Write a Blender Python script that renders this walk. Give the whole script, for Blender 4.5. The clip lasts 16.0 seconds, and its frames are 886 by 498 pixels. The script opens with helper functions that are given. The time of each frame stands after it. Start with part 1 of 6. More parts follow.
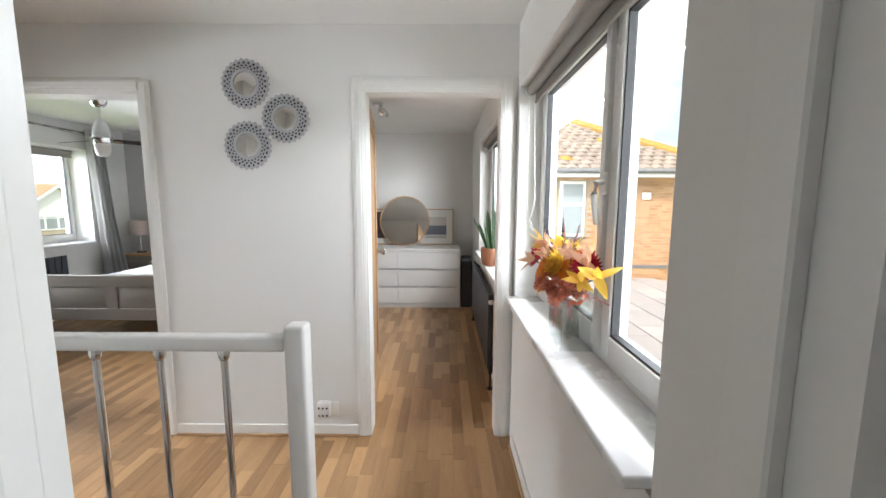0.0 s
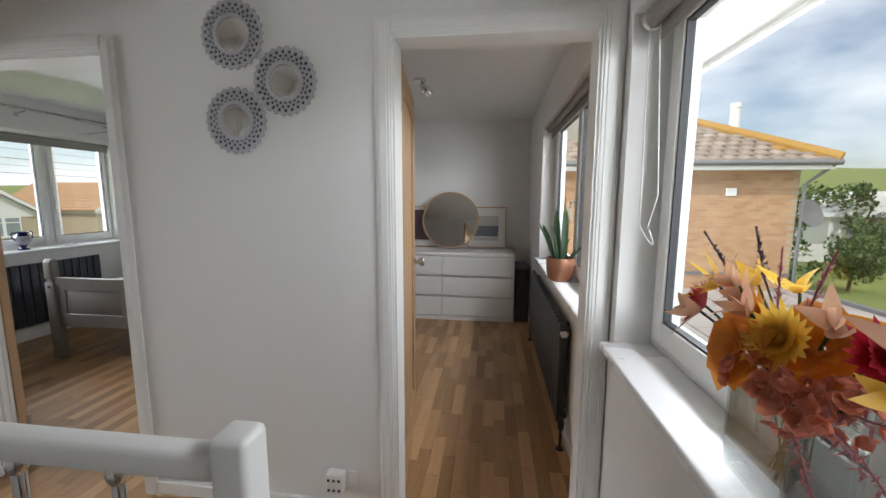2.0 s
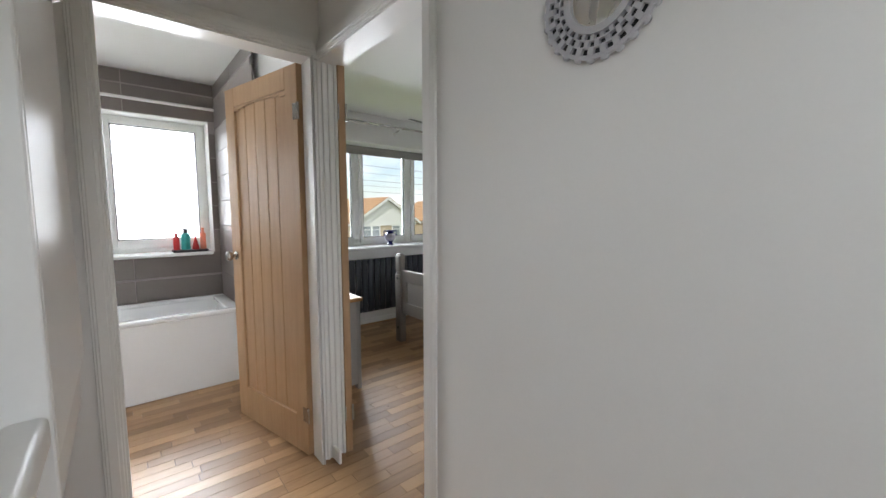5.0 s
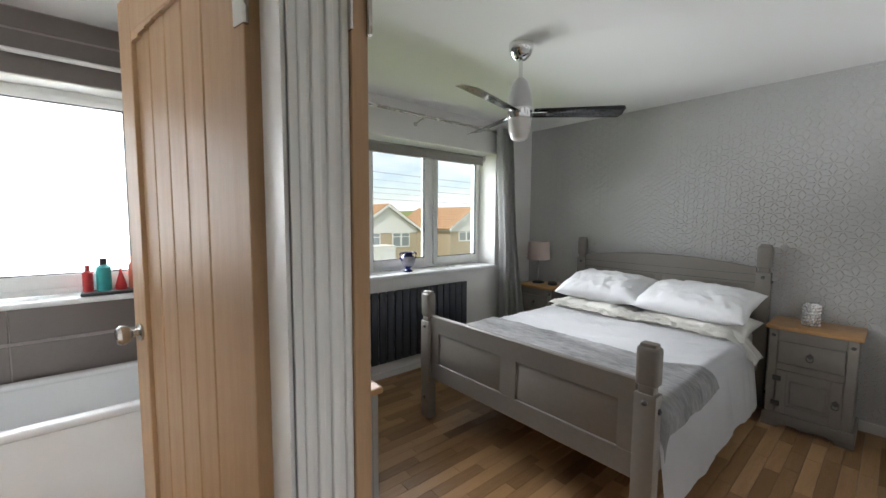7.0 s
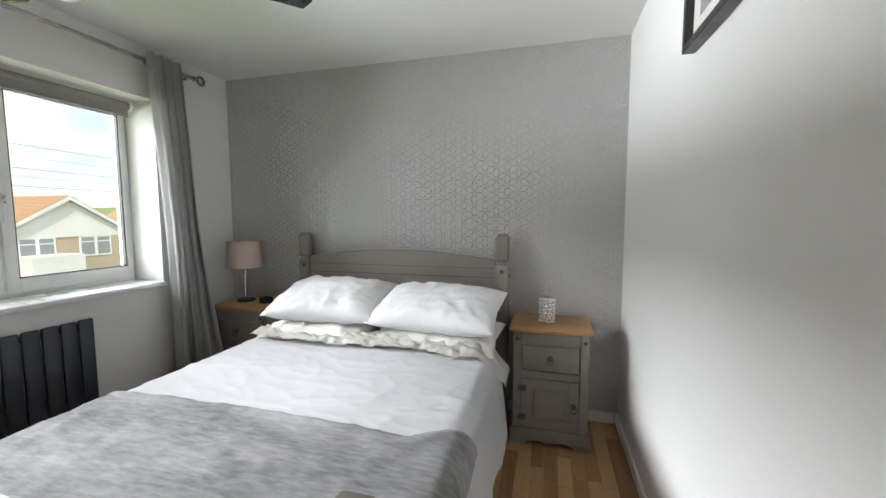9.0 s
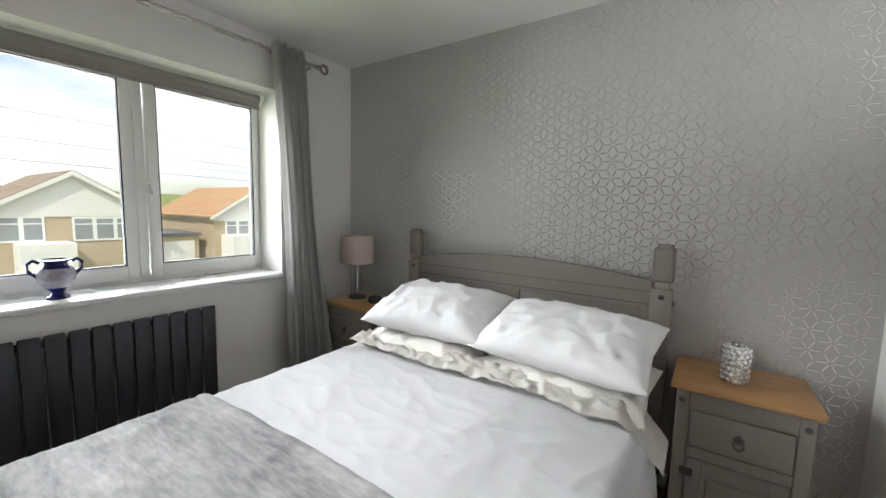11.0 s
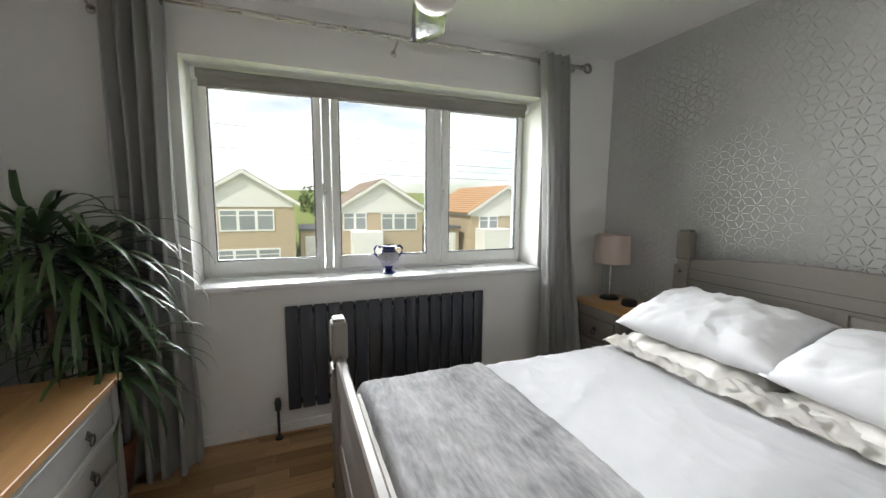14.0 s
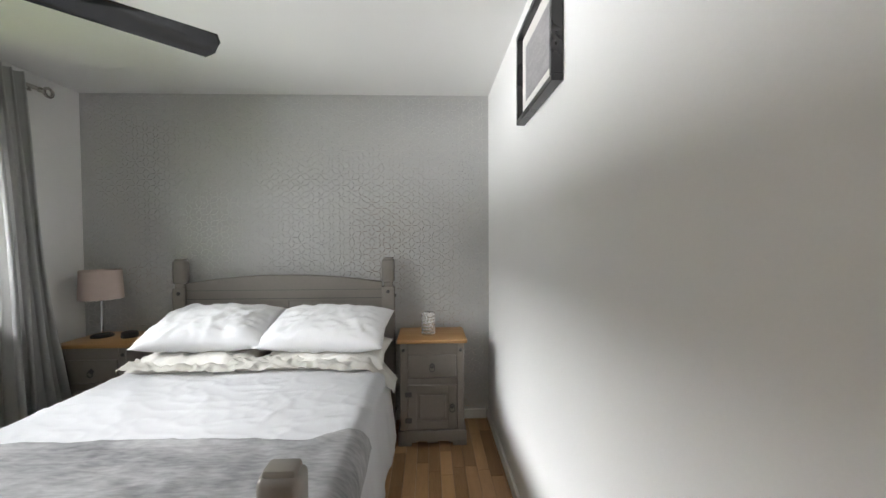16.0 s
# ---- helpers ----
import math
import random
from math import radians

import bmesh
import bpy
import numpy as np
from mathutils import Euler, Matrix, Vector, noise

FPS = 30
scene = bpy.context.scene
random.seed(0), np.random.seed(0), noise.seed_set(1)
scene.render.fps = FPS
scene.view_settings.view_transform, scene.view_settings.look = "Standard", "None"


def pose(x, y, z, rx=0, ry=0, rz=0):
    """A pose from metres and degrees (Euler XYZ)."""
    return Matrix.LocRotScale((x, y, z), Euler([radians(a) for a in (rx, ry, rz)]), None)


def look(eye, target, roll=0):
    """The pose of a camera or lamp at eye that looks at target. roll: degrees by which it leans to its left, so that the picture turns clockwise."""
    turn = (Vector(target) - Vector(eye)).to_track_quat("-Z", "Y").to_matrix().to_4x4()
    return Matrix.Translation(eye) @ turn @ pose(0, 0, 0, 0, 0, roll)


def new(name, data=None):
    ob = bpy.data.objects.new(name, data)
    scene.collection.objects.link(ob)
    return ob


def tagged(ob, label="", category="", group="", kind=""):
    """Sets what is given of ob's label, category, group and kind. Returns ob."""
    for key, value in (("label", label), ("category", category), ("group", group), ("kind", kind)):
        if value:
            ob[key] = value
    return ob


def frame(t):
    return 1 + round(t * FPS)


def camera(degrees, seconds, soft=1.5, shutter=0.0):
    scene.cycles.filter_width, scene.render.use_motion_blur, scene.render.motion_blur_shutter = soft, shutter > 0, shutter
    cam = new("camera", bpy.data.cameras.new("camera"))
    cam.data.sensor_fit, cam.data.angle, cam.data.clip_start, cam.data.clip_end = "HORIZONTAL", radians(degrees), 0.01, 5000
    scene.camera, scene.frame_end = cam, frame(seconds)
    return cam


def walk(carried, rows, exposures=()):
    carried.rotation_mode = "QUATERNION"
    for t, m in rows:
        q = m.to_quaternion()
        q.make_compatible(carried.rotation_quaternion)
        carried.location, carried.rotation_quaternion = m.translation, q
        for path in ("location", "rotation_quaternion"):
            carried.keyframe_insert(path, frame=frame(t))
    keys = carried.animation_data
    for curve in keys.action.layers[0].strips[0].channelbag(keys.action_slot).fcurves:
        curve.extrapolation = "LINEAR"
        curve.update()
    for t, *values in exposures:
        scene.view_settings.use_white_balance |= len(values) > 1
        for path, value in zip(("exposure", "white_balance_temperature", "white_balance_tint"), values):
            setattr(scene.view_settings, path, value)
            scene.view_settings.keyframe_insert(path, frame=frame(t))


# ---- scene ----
cam = camera(97.7, 16.0)
PATH = [
    (0, (0.017, 0.028, 1.387), (0.01, 2.013, 1.142), 0.2),
    (0.5, (-0.001, 0.277, 1.386), (-0.015, 2.262, 1.14), 0.2),
    (1, (-0.005, 0.47, 1.39), (-0.069, 2.453, 1.137), 0.3),
    (1.5, (-0.018, 0.634, 1.381), (-0.155, 2.613, 1.126), 0.4),
    (2, (-0.042, 0.708, 1.383), (-0.287, 2.676, 1.122), 0.2),
    (2.5, (-0.068, 0.775, 1.37), (-0.442, 2.722, 1.107), 0.4),
    (3, (-0.078, 0.900, 1.329), (-0.594, 2.813, 1.056), 0.25),
    (3.5, (-0.108, 1.067, 1.265), (-0.892, 2.885, 0.983), 0.1),
    (4, (-0.276, 1.221, 1.256), (-1.398, 2.856, 0.99), 0.1),
    (4.5, (-0.428, 1.325, 1.243), (-1.838, 2.726, 1.016), -0.3),
    (6.8, (-1.639, 1.863, 1.346), (-3.256, 3.03, 1.191), 0.3),
    (7, (-1.727, 1.917, 1.342), (-3.246, 3.209, 1.186), 0.3),
    (7.5, (-1.899, 2.132, 1.33), (-2.93, 3.839, 1.17), -0.0),
    (8, (-1.951, 2.441, 1.302), (-2.46, 4.368, 1.135), -0.2),
    (10.5, (-2.194, 3.451, 1.274), (-2.869, 5.326, 1.098), 0.9),
    (11, (-2.188, 3.458, 1.306), (-3.303, 5.105, 1.099), 1.4),
    (11.5, (-2.208, 3.397, 1.309), (-3.792, 4.597, 1.082), 1.1),
    (12, (-2.227, 3.301, 1.314), (-4.105, 3.95, 1.085), 1.1),
    (12.5, (-2.205, 3.235, 1.321), (-4.188, 3.348, 1.086), 0.8),
    (13, (-2.204, 3.248, 1.327), (-4.184, 3.113, 1.082), 0.7),
    (13.5, (-2.204, 3.278, 1.322), (-4.187, 3.373, 1.074), 0.6),
    (14, (-2.192, 3.341, 1.324), (-4.039, 4.065, 1.075), 0.5),
    (14.5, (-2.161, 3.302, 1.326), (-3.514, 4.756, 1.097), 0.7),
    (15, (-2.123, 3.206, 1.297), (-2.821, 5.074, 1.154), 0.4),
    (15.5, (-2.066, 3.014, 1.307), (-2.341, 4.994, 1.229), 0.1),
    (16, (-2.043, 2.751, 1.295), (-1.974, 4.749, 1.244), -0.3),
]
EXPOSURES = [(t, e, 6350 if t < 5 else 6420 if t < 9 else 6620, 12) for t, e in ((0.0, 1.05), (0.5, 0.75), (1.0, 0.4), (2.0, 0.22), (3.5, 0.25), (4.5, 0.4), (7.0, 0.4), (8.0, 0.75),
                                           (10.5, 0.6), (11.5, 0.6), (13.0, 0.6), (14.5, 0.6), (16.0, 0.7))]
walk(cam, [(t, look(*p)) for t, *p in PATH], EXPOSURES)

# ---- light ----
world = bpy.data.worlds.new("sky")
scene.world = world
world.use_nodes = True
wn, wl = world.node_tree.nodes, world.node_tree.links
sky = wn.new("ShaderNodeTexSky")
sky.sky_type = "NISHITA"
sky.sun_disc = False
SUN_EL, SUN_AZ = radians(48), radians(150)
sky.sun_elevation, sky.sun_rotation = SUN_EL, SUN_AZ
sky.altitude, sky.air_density, sky.dust_density, sky.ozone_density = 10, 1.0, 1.2, 1.0
cl_co = wn.new("ShaderNodeTexCoord")
cl_map = wn.new("ShaderNodeMapping")
cl_map.inputs["Scale"].default_value = (1.6, 1.6, 4.5)
cl_noise = wn.new("ShaderNodeTexNoise")
cl_noise.inputs["Scale"].default_value = 1.7
cl_noise.inputs["Detail"].default_value = 7
cl_ramp = wn.new("ShaderNodeValToRGB")
cl_ramp.color_ramp.elements[0].position, cl_ramp.color_ramp.elements[1].position = 0.30, 0.60
cl_mix = wn.new("ShaderNodeMix")
cl_mix.data_type = "RGBA"
cl_mix.inputs[7].default_value = (9.0, 9.1, 9.3, 1)
wl.new(cl_co.outputs["Generated"], cl_map.inputs[0])
wl.new(cl_map.outputs[0], cl_noise.inputs["Vector"])
wl.new(cl_noise.outputs["Fac"], cl_ramp.inputs[0])
wl.new(cl_ramp.outputs[0], cl_mix.inputs[0])
wl.new(sky.outputs[0], cl_mix.inputs[6])
wl.new(cl_mix.outputs[2], wn["Background"].inputs[0])
wn["Background"].inputs[1].default_value = 0.12

sun = new("sun", bpy.data.lights.new("sun", "SUN"))
sun.data.energy, sun.data.angle, sun.data.color = 2.2, radians(0.6), (1.0, 0.95, 0.86)
# azimuth counted clockwise from +y
sd = Vector((math.sin(SUN_AZ) * math.cos(SUN_EL), math.cos(SUN_AZ) * math.cos(SUN_EL), math.sin(SUN_EL)))
sun.matrix_world = look(sd * 40, (0, 0, 0))


def fill_lamp(x, y, z, tx, ty, tz, w, h, watts):
    """Unseen fill lamp added outside the windows to boost the daylight indoors."""
    la = new("window_fill", bpy.data.lights.new("window_fill", "AREA"))
    la.data.shape, la.data.size, la.data.size_y = "RECTANGLE", w, h
    la.data.energy, la.data.color = watts, (0.92, 0.965, 1.0)
    la.matrix_world = look((x, y, z), (tx, ty, tz))
    return la


# west side, added: high lamp standing in for a brighter sky
fill_lamp(-16.7, 3.2, 7.6, -4.2, 3.6, 1.45, 13.0, 5.4, 6800)
# added below the sill line, as bounce from ground and houses
fill_lamp(-16.0, 3.9, -1.62, -4.6, 3.9, 1.45, 14.0, 1.9, 3000)
# added to the south, out of view, for the bedroom's far walls
fill_lamp(-11.0, -0.6, 1.7, -4.6, 3.4, 1.5, 4.0, 3.4, 230)
# narrow fill strips added outside, above the east window heads
fill_lamp(1.25, 1.4, 2.05, 0.0, 1.4, 1.1, 1.6, 0.22, 22)
fill_lamp(1.25, 3.45, 2.05, 0.0, 3.45, 1.1, 1.8, 0.22, 36)
# added to the south-east, out of view, to lift the landing walls
fill_lamp(3.7, -2.1, 1.4, 0.5, 1.6, 1.5, 2.6, 2.4, 190)

# ---- materials ----


def surface(name, c1, c2=None, scale=6.0, rough=0.5, bump=0.0, metal=0.0, stretch=(1, 1, 1), fine=60.0, vary="", rv=0.08, spec=0.5):
    """A surface with colour and roughness that vary at two scales, and fine relief. vary: object or island adds piece to piece change."""
    m = bpy.data.materials.new(name)
    m.use_nodes = True
    n, l = m.node_tree.nodes, m.node_tree.links
    b = n["Principled BSDF"]
    c2 = c2 or tuple(v * 0.9 for v in c1)
    co = n.new("ShaderNodeTexCoord")
    mp = n.new("ShaderNodeMapping")
    mp.inputs["Scale"].default_value = stretch
    l.new(co.outputs["Object"], mp.inputs[0])
    a = n.new("ShaderNodeTexNoise")
    a.inputs["Scale"].default_value, a.inputs["Detail"].default_value = scale, 5
    f = n.new("ShaderNodeTexNoise")
    f.inputs["Scale"].default_value, f.inputs["Detail"].default_value = fine, 4
    l.new(mp.outputs[0], a.inputs["Vector"])
    l.new(mp.outputs[0], f.inputs["Vector"])
    s = n.new("ShaderNodeMath")
    s.operation = "MULTIPLY_ADD"
    s.inputs[1].default_value = 0.45
    l.new(f.outputs["Fac"], s.inputs[0])
    h = n.new("ShaderNodeMath")
    h.operation = "MULTIPLY"
    h.inputs[1].default_value = 0.55
    l.new(a.outputs["Fac"], h.inputs[0])
    l.new(h.outputs[0], s.inputs[2])
    fac = s.outputs[0]
    if vary:
        if vary == "object":
            src = n.new("ShaderNodeObjectInfo").outputs["Random"]
        else:
            src = n.new("ShaderNodeNewGeometry").outputs["Random Per Island"]
        v = n.new("ShaderNodeMath")
        v.operation = "MULTIPLY_ADD"
        v.inputs[1].default_value = 0.62
        l.new(src, v.inputs[0])
        k = n.new("ShaderNodeMath")
        k.operation = "MULTIPLY_ADD"
        k.inputs[1].default_value, k.inputs[2].default_value = 0.7, -0.16
        l.new(fac, k.inputs[0])
        l.new(k.outputs[0], v.inputs[2])
        fac = v.outputs[0]
        # each piece takes another stretch of grain
        w = n.new("ShaderNodeVectorMath")
        w.operation = "ADD"
        sc = n.new("ShaderNodeMath")
        sc.operation = "MULTIPLY"
        sc.inputs[1].default_value = 37.0
        l.new(src, sc.inputs[0])
        l.new(co.outputs["Object"], w.inputs[0])
        l.new(sc.outputs[0], w.inputs[1])
        l.new(w.outputs[0], mp.inputs[0])
    r = n.new("ShaderNodeValToRGB")
    r.color_ramp.elements[0].position, r.color_ramp.elements[1].position = 0.25, 0.75
    r.color_ramp.elements[0].color, r.color_ramp.elements[1].color = (*c1, 1), (*c2, 1)
    l.new(fac, r.inputs[0])
    l.new(r.outputs[0], b.inputs["Base Color"])
    rr = n.new("ShaderNodeMapRange")
    rr.inputs["To Min"].default_value, rr.inputs["To Max"].default_value = max(rough - rv, 0.02), rough + rv
    l.new(a.outputs["Fac"], rr.inputs[0])
    l.new(rr.outputs[0], b.inputs["Roughness"])
    b.inputs["Metallic"].default_value = metal
    b.inputs["Specular IOR Level"].default_value = spec
    if bump:
        bp = n.new("ShaderNodeBump")
        bp.inputs["Strength"].default_value, bp.inputs["Distance"].default_value = bump, 0.004
        l.new(s.outputs[0], bp.inputs["Height"])
        l.new(bp.outputs[0], b.inputs["Normal"])
    return m


def clear_glass(name, col=(1, 1, 1), rough=0.0, ior=1.45):
    m = bpy.data.materials.new(name)
    m.use_nodes = True
    b = m.node_tree.nodes["Principled BSDF"]
    b.inputs["Base Color"].default_value = (*col, 1)
    b.inputs["Transmission Weight"].default_value = 1
    b.inputs["Roughness"].default_value, b.inputs["IOR"].default_value = rough, ior
    return m


def pane_glass(name, gloss=0.045):
    """Thin window glass: clear straight through, with a weak mirror on it."""
    m = bpy.data.materials.new(name)
    m.use_nodes = True
    n, l = m.node_tree.nodes, m.node_tree.links
    t, g, x = n.new("ShaderNodeBsdfTransparent"), n.new("ShaderNodeBsdfGlossy"), n.new("ShaderNodeMixShader")
    t.inputs[0].default_value = (0.96, 0.98, 0.97, 1)
    g.inputs["Roughness"].default_value = 0.0
    x.inputs[0].default_value = gloss
    l.new(t.outputs[0], x.inputs[1])
    l.new(g.outputs[0], x.inputs[2])
    l.new(x.outputs[0], n["Material Output"].inputs[0])
    return m


M = {}
M["wall"] = surface("wall_paint", (0.79, 0.78, 0.76), (0.765, 0.755, 0.735), 1.3, 0.75, 0.12, fine=160)
M["ceil"] = surface("ceiling_paint", (0.80, 0.795, 0.78), (0.77, 0.765, 0.75), 1.0, 0.85, 0.12, fine=120)
M["grey"] = surface("grey_wallpaper", (0.50, 0.498, 0.488), (0.47, 0.468, 0.459), 3.0, 0.62, 0.12, fine=210)
M["foil"] = surface("silver_foil", (0.82, 0.82, 0.80), (0.78, 0.78, 0.76), 8.0, 0.25, 0.02, metal=1.0, rv=0.03)
M["foil_hi"] = surface("bright_silver_foil", (0.82, 0.82, 0.80), (0.78, 0.78, 0.76), 8.0, 0.20, 0.02, metal=1.0, rv=0.03)
M["trim"] = surface("white_gloss_paint", (0.80, 0.795, 0.77), (0.77, 0.76, 0.735), 3.0, 0.32, 0.08, fine=70)
M["upvc"] = surface("white_plastic", (0.82, 0.82, 0.80), (0.79, 0.79, 0.77), 3.0, 0.3, 0.0)
M["sill"] = surface("white_sill", (0.84, 0.84, 0.84), (0.80, 0.80, 0.80), 4.0, 0.28, 0.04)
M["rubber"] = surface("black_gasket", (0.03, 0.03, 0.035), (0.05, 0.05, 0.055), 9, 0.6)
M["glass"] = pane_glass("window_glass")
M["frost"] = clear_glass("frosted_glass", (0.62, 0.63, 0.63), 0.55)
M["oak"] = surface("oak_veneer", (0.46, 0.29, 0.155), (0.36, 0.215, 0.11), 3.0, 0.42, 0.12, stretch=(14, 14, 0.9), fine=18)
M["strip"] = surface("oak_strip", (0.49, 0.295, 0.145), (0.26, 0.142, 0.062), 2.2, 0.33, 0.08, stretch=(16, 1.3, 16), fine=15, vary="object")
M["strip_j"] = surface("oak_strip_joined", (0.49, 0.295, 0.145), (0.26, 0.142, 0.062), 2.2, 0.33, 0.08, stretch=(16, 1.3, 16), fine=15, vary="island")
M["sub"] = surface("dark_underlay", (0.06, 0.035, 0.018), (0.09, 0.05, 0.025), 5, 0.8)
M["pine"] = surface("waxed_pine", (0.52, 0.30, 0.125), (0.38, 0.20, 0.075), 2.4, 0.42, 0.12, stretch=(1.2, 13, 13), fine=14)
M["pine_y"] = surface("waxed_pine_crosswise", (0.52, 0.30, 0.125), (0.38, 0.20, 0.075), 2.4, 0.42, 0.12, stretch=(13, 1.2, 13), fine=14)
M["taupe"] = surface("grey_painted_pine", (0.245, 0.222, 0.197), (0.205, 0.185, 0.163), 3.5, 0.48, 0.12, fine=45)
M["taupe_l"] = surface("light_grey_painted_pine", (0.34, 0.335, 0.32), (0.29, 0.285, 0.27), 3.5, 0.48, 0.12, fine=45)
M["chrome"] = surface("chrome", (0.78, 0.78, 0.78), (0.72, 0.72, 0.72), 4, 0.09, 0.0, metal=1.0, rv=0.04)
M["steel"] = surface("satin_nickel", (0.50, 0.475, 0.44), (0.42, 0.40, 0.37), 6, 0.27, 0.03, metal=1.0)
M["iron"] = surface("dark_iron", (0.13, 0.125, 0.12), (0.08, 0.08, 0.078), 14, 0.45, 0.1, metal=0.7)
M["anthracite"] = surface("anthracite_enamel", (0.030, 0.034, 0.043), (0.040, 0.044, 0.054), 4, 0.42, 0.04)
M["black"] = surface("black_lacquer", (0.012, 0.011, 0.013), (0.022, 0.021, 0.022), 5, 0.28, 0.03)
M["dull"] = surface("black_plastic", (0.02, 0.02, 0.022), (0.035, 0.035, 0.04), 6, 0.5, 0.05)
M["mirror"] = surface("mirror_glass", (0.90, 0.91, 0.90), (0.89, 0.90, 0.89), 1, 0.01, metal=1.0, rv=0.005)
M["white"] = surface("white_lacquer", (0.80, 0.79, 0.77), (0.77, 0.76, 0.74), 3, 0.35, 0.02)
M["linen"] = surface("white_cotton", (0.83, 0.83, 0.84), (0.80, 0.80, 0.81), 9, 0.85, 0.2, fine=260, spec=0.2)
M["cream"] = surface("cream_cotton", (0.81, 0.79, 0.745), (0.77, 0.745, 0.69), 9, 0.85, 0.2, fine=260, spec=0.2)
M["throw"] = surface("grey_plush", (0.19, 0.19, 0.195), (0.72, 0.71, 0.705), 4.2, 0.62, 0.8, stretch=(0.8, 2.8, 1), fine=26, spec=0.3)
M["curtain"] = surface("grey_velvet", (0.54, 0.535, 0.525), (0.64, 0.635, 0.625), 5, 0.65, 0.15, stretch=(1, 1, 0.25), fine=120, spec=0.3)
M["blind"] = surface("taupe_blind_cloth", (0.30, 0.285, 0.26), (0.26, 0.245, 0.225), 6, 0.8, 0.1, fine=200)
M["ceramic"] = surface("painted_china", (0.16, 0.16, 0.26), (0.62, 0.58, 0.60), 22, 0.18, 0.0, fine=50)
M["cobalt"] = surface("cobalt_glaze", (0.012, 0.016, 0.095), (0.02, 0.025, 0.13), 10, 0.15)
M["shade"] = surface("pink_beige_shade", (0.58, 0.47, 0.42), (0.52, 0.42, 0.37), 8, 0.85, 0.1, fine=240)
M["copper"] = surface("copper_pot", (0.30, 0.13, 0.075), (0.42, 0.20, 0.12), 7, 0.35, 0.05, metal=0.6)
M["soil"] = surface("potting_soil", (0.03, 0.02, 0.015), (0.06, 0.04, 0.03), 40, 0.95, 0.6)
M["leaf"] = surface("glossy_leaf", (0.030, 0.070, 0.022), (0.075, 0.125, 0.042), 5, 0.38, 0.1, vary="island")
M["sanse"] = surface("snake_leaf", (0.045, 0.11, 0.045), (0.10, 0.17, 0.085), 8, 0.4, 0.1, stretch=(1, 1, 5))
M["bark"] = surface("cane_bark", (0.16, 0.11, 0.07), (0.09, 0.06, 0.04), 12, 0.8, 0.5, stretch=(1, 1, 3))
M["tile"] = surface("taupe_wall_tile", (0.150, 0.125, 0.112), (0.185, 0.157, 0.142), 3, 0.32, 0.04, vary="object")
M["grout"] = surface("pale_grout", (0.34, 0.31, 0.29), (0.29, 0.26, 0.24), 20, 0.85)
M["bath"] = surface("white_acrylic", (0.80, 0.80, 0.80), (0.77, 0.77, 0.77), 2, 0.14, 0.0)
M["mount"] = surface("white_card", (0.72, 0.70, 0.66), (0.68, 0.66, 0.62), 5, 0.8)
M["lightwood"] = surface("light_wood_frame", (0.55, 0.36, 0.19), (0.46, 0.29, 0.15), 4, 0.45, 0.08, stretch=(1, 1, 1), fine=40)
M["plum"] = surface("plum_print", (0.06, 0.035, 0.045), (0.13, 0.075, 0.085), 5, 0.6)
M["slate"] = surface("slate_print", (0.085, 0.09, 0.115), (0.14, 0.145, 0.17), 5, 0.6)
M["sandp"] = surface("sand_print", (0.50, 0.46, 0.40), (0.40, 0.38, 0.34), 5, 0.6)
M["photo"] = surface("grey_photo", (0.16, 0.155, 0.16), (0.42, 0.40, 0.40), 9, 0.35, stretch=(1, 1, 4))
M["lace"] = surface("grey_white_resin", (0.50, 0.50, 0.52), (0.42, 0.42, 0.44), 12, 0.5, 0.15)
M["clear"] = pane_glass("clear_glass", 0.3)
M["silver"] = surface("mercury_glass", (0.92, 0.91, 0.90), (0.70, 0.69, 0.68), 16, 0.06, 0.05, metal=0.9)
M["opal"] = surface("opal_glass", (0.72, 0.69, 0.66), (0.68, 0.65, 0.62), 4, 0.25)
M["fan"] = surface("silver_fan_body", (0.55, 0.55, 0.55), (0.50, 0.50, 0.50), 4, 0.3, metal=0.35)
M["blade"] = surface("black_gloss_blade", (0.018, 0.018, 0.022), (0.026, 0.026, 0.03), 3, 0.08, rv=0.03, spec=1.0)


def glow(name, col, base, power):
    m = surface(name, base, None, 4, 0.4)
    b = m.node_tree.nodes["Principled BSDF"]
    b.inputs["Emission Color"].default_value = (*col, 1)
    b.inputs["Emission Strength"].default_value = power
    return m


M["soft_glow"] = glow("lit_white_plastic", (0.45, 0.48, 1.0), (0.80, 0.80, 0.85), 0.10)
M["blue_glow"] = glow("lit_blue_plastic", (0.13, 0.15, 1.0), (0.70, 0.70, 0.85), 0.55)
